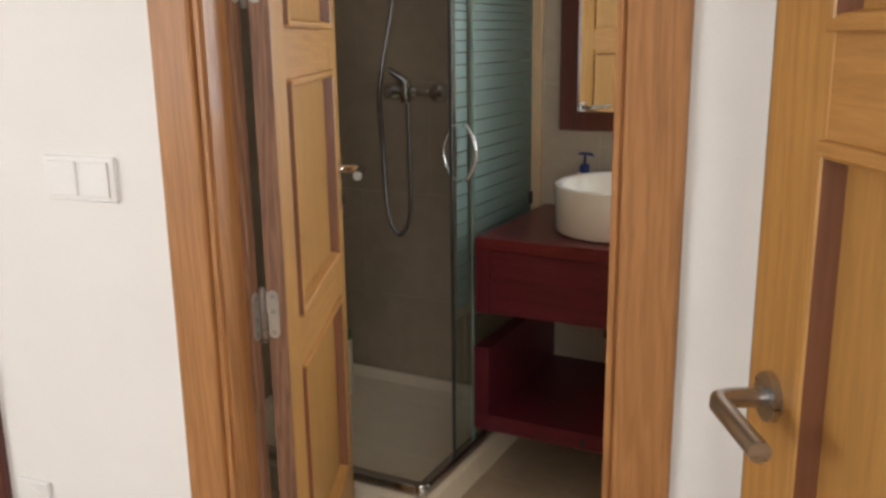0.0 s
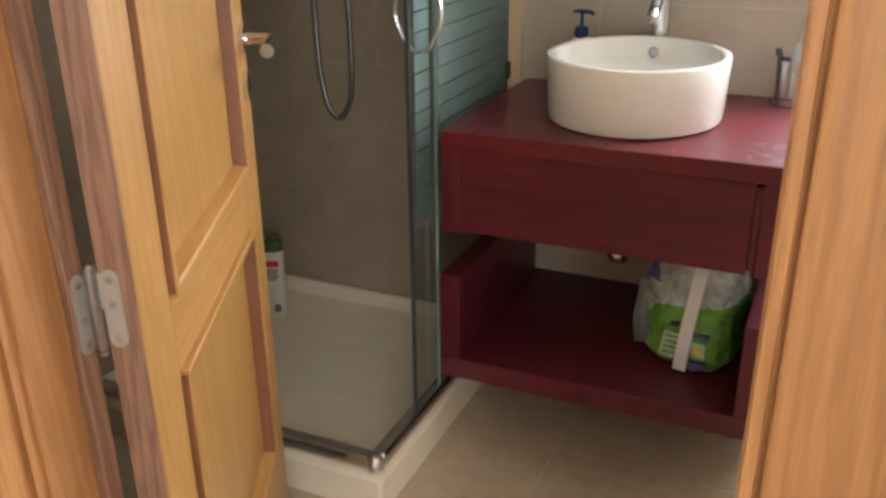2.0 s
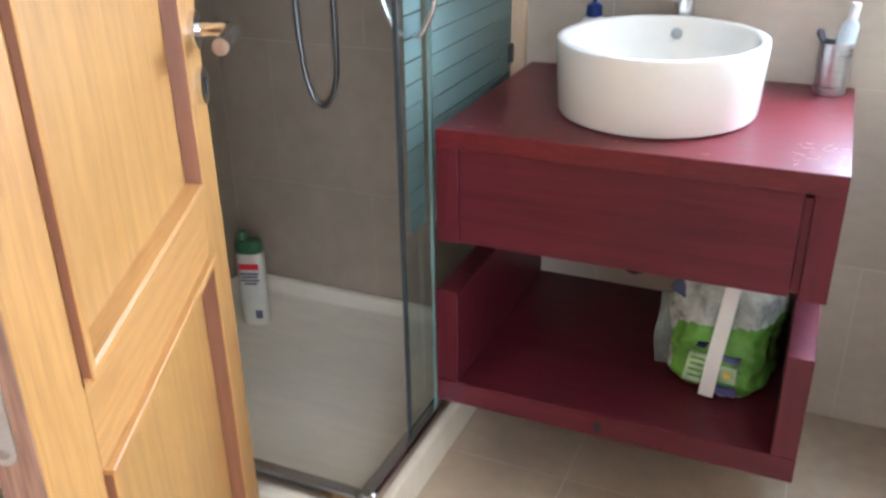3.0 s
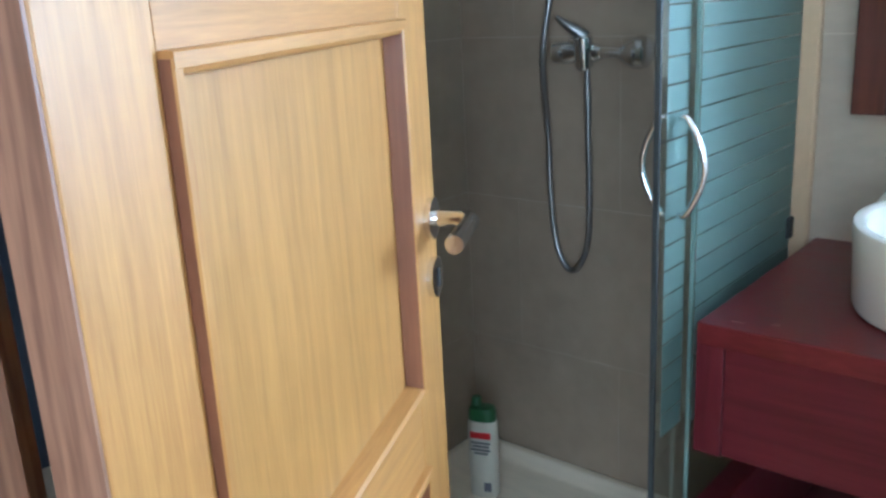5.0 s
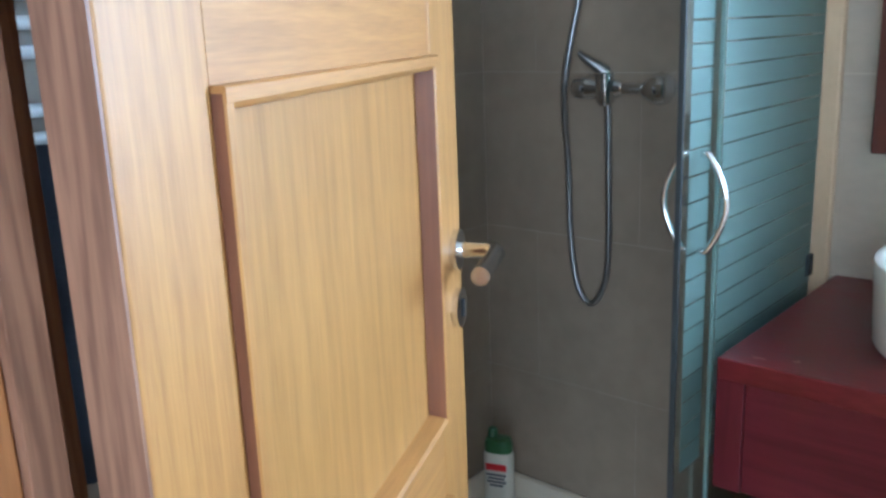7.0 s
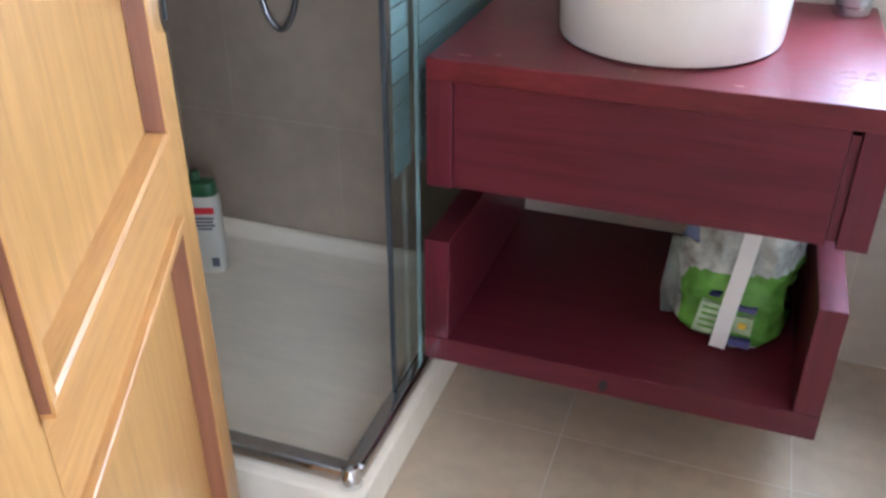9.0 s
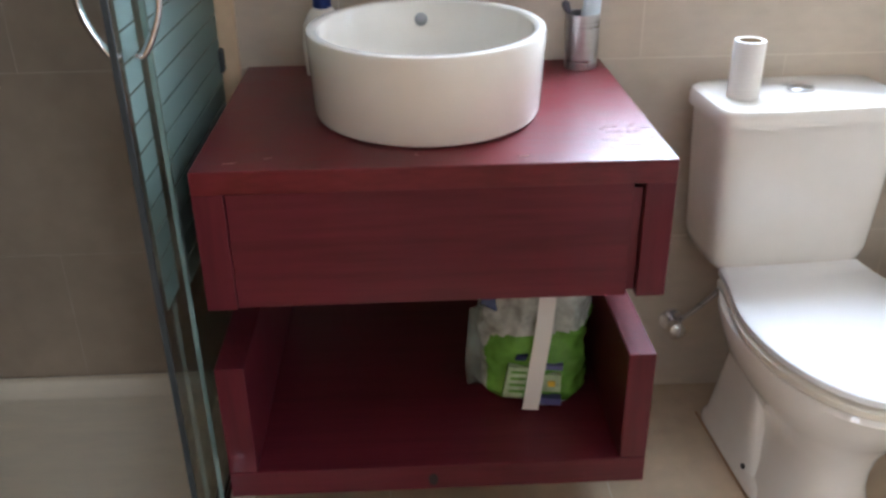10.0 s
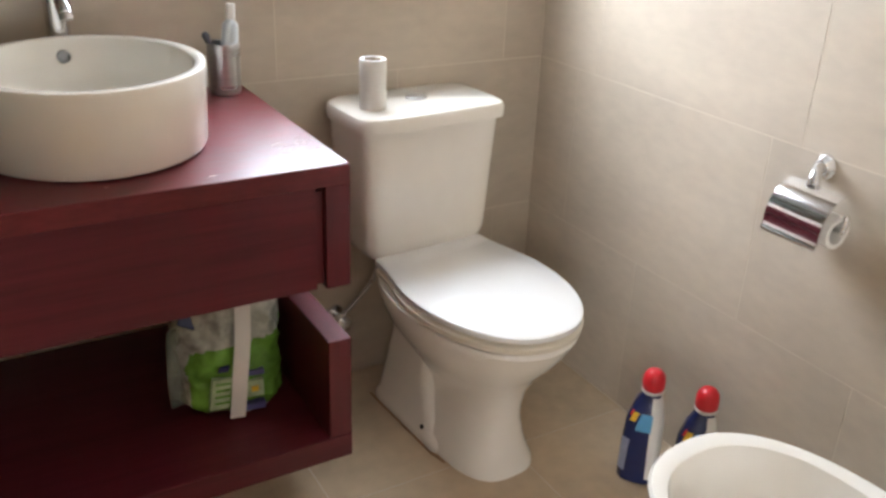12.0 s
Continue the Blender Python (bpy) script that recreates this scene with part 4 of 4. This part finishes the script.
    loft(bm, [ring(0.005, -0.105, z, a, a * 0.8, 28) for z, a in ((0.776, 0.027), (0.781, 0.027), (0.783, 0.024))])
    part("flush_button", bm, M_STEEL, d, "round metal flush button", smooth=True)
    # aged sealant along the foot
    for q in (-1, 1):
        bead = [(0.1175 * q * c, y, 0.0006) for c, y in ((1, -0.11), (1, -0.28), (1, -0.405), (0.96, -0.425), (0.93, -0.450))]
        part("sealant", tube(bmesh.new(), bead, 0.0026, n=8), M_SEALANT, d, "brownish aged sealant bead", smooth=True)
    for x, y in ((-0.0995, -0.345), (0.0995, -0.345)):
        bm = bmesh.new()
        tube(bm, [(x, y, 0.036), (x + math.copysign(0.0105, x), y, 0.036)], 0.006, n=14)
        part("floor_bolt", bm, M_BLACK, d, "dark bolt hole")
    return d


toilet()
roll = thing("paper_tube", "nearly empty white paper roll standing on the cistern", "paper roll", (0.068, 2.775, 0.7775))
bm = bmesh.new()
lathe(bm, [(0.029, 0), (0.030, 0.002), (0.030, 0.108), (0.029, 0.110), (0.0225, 0.110), (0.0215, 0.108), (0.0215, 0.004)], (0, 0, 0), 32)
part("paper", bm, M_PAPER, roll, smooth=True)
bm = bmesh.new()
lathe(bm, [(0.0214, 0.003), (0.0214, 0.109), (0.0205, 0.109), (0.0205, 0.003)], (0, 0, 0), 28)
part("core", bm, M_CARD, roll, "brown cardboard core", smooth=True)

valve = thing("angle_valve", "chrome angle valve with hose beside the toilet", "valve", (0.03, N, 0.19))
bm = bmesh.new()
tube(bm, [(0, 0, 0), (0, -0.004, 0), (0, -0.006, 0), (0, -0.035, 0)], [0.028, 0.027, 0.012, 0.012], n=20)
part("stem", bm, M_CHROME, valve, smooth=True)
bm = bmesh.new()
tube(bm, [(0, -0.035, 0), (0, -0.040, 0), (0, -0.060, 0), (0, -0.063, 0)], [0.012, 0.018, 0.020, 0.015], n=16)
part("knob", bm, M_CHROME, valve, smooth=True)
part("hose", tube(bmesh.new(), smooth_path([(0.010, -0.028, 0.010), (0.05, -0.03, 0.045), (0.10, -0.035, 0.11), (0.11, -0.05, 0.225)], 6), 0.006, n=10), M_STEEL, valve, smooth=True)


# ---- bidet ----
def bidet():
    d = thing("bidet", "white ceramic bidet against the tiled wall", "bidet", m=SW @ pose(1.112, THICK, 0))
    def sec(z, hx, yb, yf, p=2.3):
        return ring(0, (yb + yf) / 2, z, hx, (yf - yb) / 2, 48, p)
    bm = bmesh.new()
    loft(bm, [sec(0, 0.115, 0.02, 0.38, 3.2), sec(0.02, 0.112, 0.02, 0.375, 3.2), sec(0.14, 0.105, 0.02, 0.35, 2.8), sec(0.24, 0.135, 0.015, 0.41), sec(0.33, 0.172, 0.01, 0.48), sec(0.378, 0.186, 0.01, 0.512), sec(0.392, 0.188, 0.01, 0.516),
              sec(0.400, 0.183, 0.014, 0.511), sec(0.399, 0.165, 0.10, 0.490), sec(0.394, 0.157, 0.11, 0.480), sec(0.34, 0.148, 0.12, 0.465), sec(0.28, 0.12, 0.15, 0.42), sec(0.262, 0.06, 0.22, 0.34)])
    part("bowl", bm, M_CERAMIC, d, smooth=True)
    bm = bmesh.new()
    lathe(bm, [(0.022, 0.398), (0.022, 0.47), (0.016, 0.478)], (0, 0.065, 0), 24)
    part("tap_body", bm, M_CHROME, d, smooth=True)
    part("spout", tube(bmesh.new(), [(0, 0.07, 0.445), (0, 0.14, 0.448), (0, 0.165, 0.435)], [0.011, 0.010, 0.009], n=14), M_CHROME, d, smooth=True)
    return d


bidet()


def cleaner(name_label, x, y, turn):
    d = thing("cleaner_bottle", name_label, "cleaning bottle", m=pose(x, y, 0, 0, 0, turn), group="toilet cleaner bottles")
    bm = bmesh.new()
    loft(bm, [ring(cx, 0, z, a, b, 28, 2.6) for z, cx, a, b in ((0, 0, 0.040, 0.026), (0.006, 0, 0.044, 0.029), (0.10, 0, 0.044, 0.029), (0.17, 0.001, 0.041, 0.027), (0.215, 0.004, 0.031, 0.023), (0.240, 0.007, 0.022, 0.019), (0.252, 0.008, 0.018, 0.017))])
    part("body", bm, M_NAVY, d, "dark blue bottle body", smooth=True)
    bm = bmesh.new()
    loft(bm, [ring(cx, 0, z, a, b, 22, 2.6) for z, cx, a, b in ((0.02, 0.0285, 0.0175, 0.0284), (0.06, 0.0275, 0.0180, 0.0284), (0.10, 0.0262, 0.0190, 0.0286), (0.17, 0.0240, 0.0190, 0.0268), (0.215, 0.0200, 0.0165, 0.0228), (0.240, 0.0165, 0.0140, 0.0188))])
    part("white_side", bm, M_WHITE, d, "white side of the label", smooth=True)
    levels = ((0, 0, 0.040, 0.026), (0.006, 0, 0.044, 0.029), (0.10, 0, 0.044, 0.029), (0.17, 0.001, 0.041, 0.027), (0.215, 0.004, 0.031, 0.023), (0.240, 0.007, 0.022, 0.019))
    def print_on(name, a0, a1, z0, z1, material, label, lean=0.0):
        """A printed field on the front of the body between two bearings, in degrees from its own x."""
        rows = []
        for i in range(5):
            z = z0 + (z1 - z0) * i / 4
            lo, hi = [(p, q) for p, q in zip(levels, levels[1:]) if p[0] <= z <= q[0]][0]
            f = (z - lo[0]) / (hi[0] - lo[0])
            cx, a, b = [lo[k] + (hi[k] - lo[k]) * f for k in (1, 2, 3)]
            row = []
            for grow, steps in ((0.0012, range(9)), (-0.0012, range(8, -1, -1))):
                for k in steps:
                    w = radians(a0 + (a1 - a0) * k / 8 + lean * i / 4)
                    c, q = math.cos(w), math.sin(w)
                    row.append((cx + (a + grow) * math.copysign(abs(c) ** (2 / 2.6), c), (b + grow) * math.copysign(abs(q) ** (2 / 2.6), q), z))
            rows.append(row)
        part(name, loft(bmesh.new(), rows), material, d, label, smooth=True)
    print_on("yellow_patch", 228, 250, 0.172, 0.196, M_YELLOW, "yellow print", 6)
    print_on("red_patch", 216, 227, 0.184, 0.200, M_RED, "small red print", 4)
    print_on("blue_patch", 254, 292, 0.150, 0.196, M_CYAN, "light blue print", 10)
    print_on("pale_patch", 200, 238, 0.030, 0.120, M_GREYPRINT, "pale grey printed field", 6)
    print_on("yellow_side", 316, 345, 0.075, 0.125, M_YELLOW, "yellow side print", -8)
    bm = bmesh.new()
    lathe(bm, [(0.0200, 0.246), (0.0245, 0.250), (0.0245, 0.256)], (0.008, 0, 0), 24)
    part("neck_ring", bm, M_WHITE, d, smooth=True)
    bm = bmesh.new()
    lathe(bm, [(0.0225, 0.256), (0.0245, 0.261), (0.0245, 0.280), (0.0225, 0.292), (0.0170, 0.301), (0.0090, 0.306), (0.0020, 0.307)], (0.008, 0, 0), 24)
    part("cap", bm, M_RED, d, "bright red cap", smooth=True)
    d.scale = (1, 1, 0.96)
    return d


cleaner("dark blue toilet cleaner bottle with red cap beside the bidet", 0.476, 2.218, -52)
cleaner("dark blue toilet cleaner bottle with red cap close behind the bidet", 0.528, 2.110, -46)


def paper_holder():
    d = thing("paper_holder", "chrome toilet roll holder with cover on the tiled wall", "roll holder", (E_, 2.020, 0.80))
    bm = bmesh.new()
    tube(bm, [(0, 0, 0.002), (-0.005, 0, 0.002), (-0.009, 0, 0.002), (-0.016, 0, 0.001)], [0.0235, 0.0235, 0.019, 0.0145], n=24)
    part("wall_flange", bm, M_CHROME, d, smooth=True)
    part("arm", tube(bmesh.new(), smooth_path([(-0.010, 0, 0.002), (-0.032, -0.006, 0.001), (-0.046, -0.014, -0.008), (-0.053, -0.020, -0.022)], 5), 0.0115, n=16), M_CHROME, d, smooth=True)
    # curved cover with a turned lip
    ya, yb = -0.088, 0.032
    arc = [(-0.050, -0.020), (-0.068, -0.025), (-0.086, -0.038), (-0.099, -0.058), (-0.105, -0.082), (-0.105, -0.104), (-0.110, -0.110), (-0.106, -0.117)]
    prof = arc + [(x + 0.002, z - 0.0012) for x, z in arc[::-1]]
    part("cover", loft(bmesh.new(), [[(x, y, z) for x, z in prof] for y in (ya, yb)]), M_CHROME, d, "curved chrome cover", smooth=True)
    part("clip", boxm(-0.062, -0.048, -0.030, -0.010, -0.0235, -0.0175, bevel=0.002), M_CHROME, d)
    part("bar", tube(bmesh.new(), smooth_path([(-0.054, yb - 0.012, -0.084), (-0.054, ya + 0.004, -0.084), (-0.054, ya - 0.008, -0.080), (-0.052, ya - 0.010, -0.066), (-0.050, ya - 0.008, -0.052)], 5), 0.0048, n=12), M_CHROME, d, smooth=True)
    bm = bmesh.new()
    yt = (ya - 0.002, yb - 0.010)
    loft(bm, [[(-0.054 + r * math.cos(2 * math.pi * k / 28), y, -0.088 + r * math.sin(2 * math.pi * k / 28)) for k in range(28)] for y, r in ((yt[0], 0.0215), (yt[0], 0.0305), (yt[1], 0.0305), (yt[1], 0.0215), (yt[0], 0.0215))], cap0=False, cap1=False)
    part("paper_roll", bm, M_PAPER, d, "nearly empty paper roll", smooth=True)
    return d


paper_holder()


# ---- towel radiator behind the door ----
def towel_radiator():
    d = thing("towel_radiator", "white towel radiator behind the open door", "radiator", (W_, 1.66, 0))
    for y in (-0.22, 0.22):
        part("upright", tube(bmesh.new(), [(0.07, y, 0.75), (0.07, y, 1.62)], 0.015, n=12), M_WHITE, d, smooth=True)
        for z in (0.85, 1.52):
            part("bracket", tube(bmesh.new(), [(0, y, z), (0.07, y, z)], 0.010, n=10), M_WHITE, d, smooth=True)
    z = 0.80
    while z < 1.60:
        part("bar", tube(bmesh.new(), [(0.072, -0.22, z), (0.072, 0.22, z)], 0.011, n=12), M_WHITE, d, smooth=True)
        z += 0.045 if (int(z * 20) % 5) else 0.09
    t = thing("hanging_towel", "dark towel hanging over the radiator", "towel", (W_ + 0.10, 1.66, 0))
    bm = bmesh.new()
    rows = []
    for k in range(12):
        zz = 0.62 + 0.58 * k / 11
        rows.append([(0.008 * math.sin(y * 60) + 0.004 * math.sin(k + y * 30) + o, y, zz) for o, ys in ((0.004, [-0.19 + 0.38 * i / 24 for i in range(25)]), (0.016, [0.19 - 0.38 * i / 24 for i in range(25)])) for y in ys])
    loft(bm, rows)
    part("cloth", bm, M_CLOTH, t, smooth=True)


towel_radiator()


# ---- tiles ----
def lay(parent, axis, face, side, u_joints, rows, material, holes=(), names="tile", gap=0.0024):
    """Tiles on a plane: rows of (v0, v1, shift); joints along u. side: which way the tile's face looks."""
    for v0, v1, us in rows:
        for a, b in zip(us, us[1:]):
            rects = [(a, b, v0, v1)]
            for h in holes:
                rects = minus(rects, h)
            for p, q, r, s in rects:
                p, q, r, s = p + gap / 2, q - gap / 2, r + gap / 2, s - gap / 2
                bm = bmesh.new()
                lo, hi = sorted((face, face - side * (T - 0.0003)))
                if axis == "y": box(bm, p, q, lo, hi, r, s)
                elif axis == "x": box(bm, lo, hi, p, q, r, s)
                else: box(bm, p, q, r, s, lo, hi)
                part(names, bm, material, parent)


def joints(lo, hi, first, step):
    k = math.ceil((lo - first) / step)
    out = [lo]
    while first + k * step < hi - 0.01:
        if first + k * step > lo + 0.01:
            out.append(first + k * step)
        k += 1
    return out + [hi]


HS = [0.0, 0.41, 0.82, 1.235, 1.65, 2.065, CEIL]
SPLIT = -0.921
rows_n = [(a, b, joints(SPLIT, E_, -0.10 if i % 2 == 0 else 0.205, 0.61)) for i, (a, b) in enumerate(zip(HS, HS[1:]))]
lay(wall_north, "y", N, -1, None, rows_n, M_TILE, [(WIN[0], WIN[1], WIN[2], WIN[3])])
# shower side, laid in the darkened copy of the wall tile
rows_s = [(a, b, joints(W_, SPLIT, -1.36 if i % 2 == 0 else -1.66, 0.61)) for i, (a, b) in enumerate(zip(HS, HS[1:]))]
lay(wall_north, "y", N, -1, None, rows_s, M_TILE_SHADED, gap=0.0006)
rows_e = [(a, b, joints(1.43, N, (1.86, 2.15, 2.08)[i % 3], 0.61)) for i, (a, b) in enumerate(zip(HS, HS[1:]))]
lay(wall_east, "x", E_, -1, None, rows_e, M_TILE)
rows_w = [(a, b, joints(1.17, N, 2.31 if i % 2 == 0 else 2.62, 0.61)) for i, (a, b) in enumerate(zip(HS, HS[1:]))]
lay(wall_west, "x", W_, 1, None, rows_w, M_TILE_SHADED, gap=0.0006)
rows_so = [(a, b, joints(-1.0, 1.45, 0.2 if i % 2 == 0 else 0.5, 0.61)) for i, (a, b) in enumerate(zip(HS, HS[1:]))]
lay(wall_south, "y", THICK, 1, None, rows_so, M_TILE, [(DOOR[0] - 0.004, DOOR[1] + 0.004, 0, DOOR[3] + 0.004)])
FY = [1.03, 1.525, 1.985, 2.445, N]
lay(floor, "z", 0.0, 1, None, [(a, b, joints(W_, E_, -0.642, 0.46)) for a, b in zip(FY, FY[1:])], M_FLOOR)
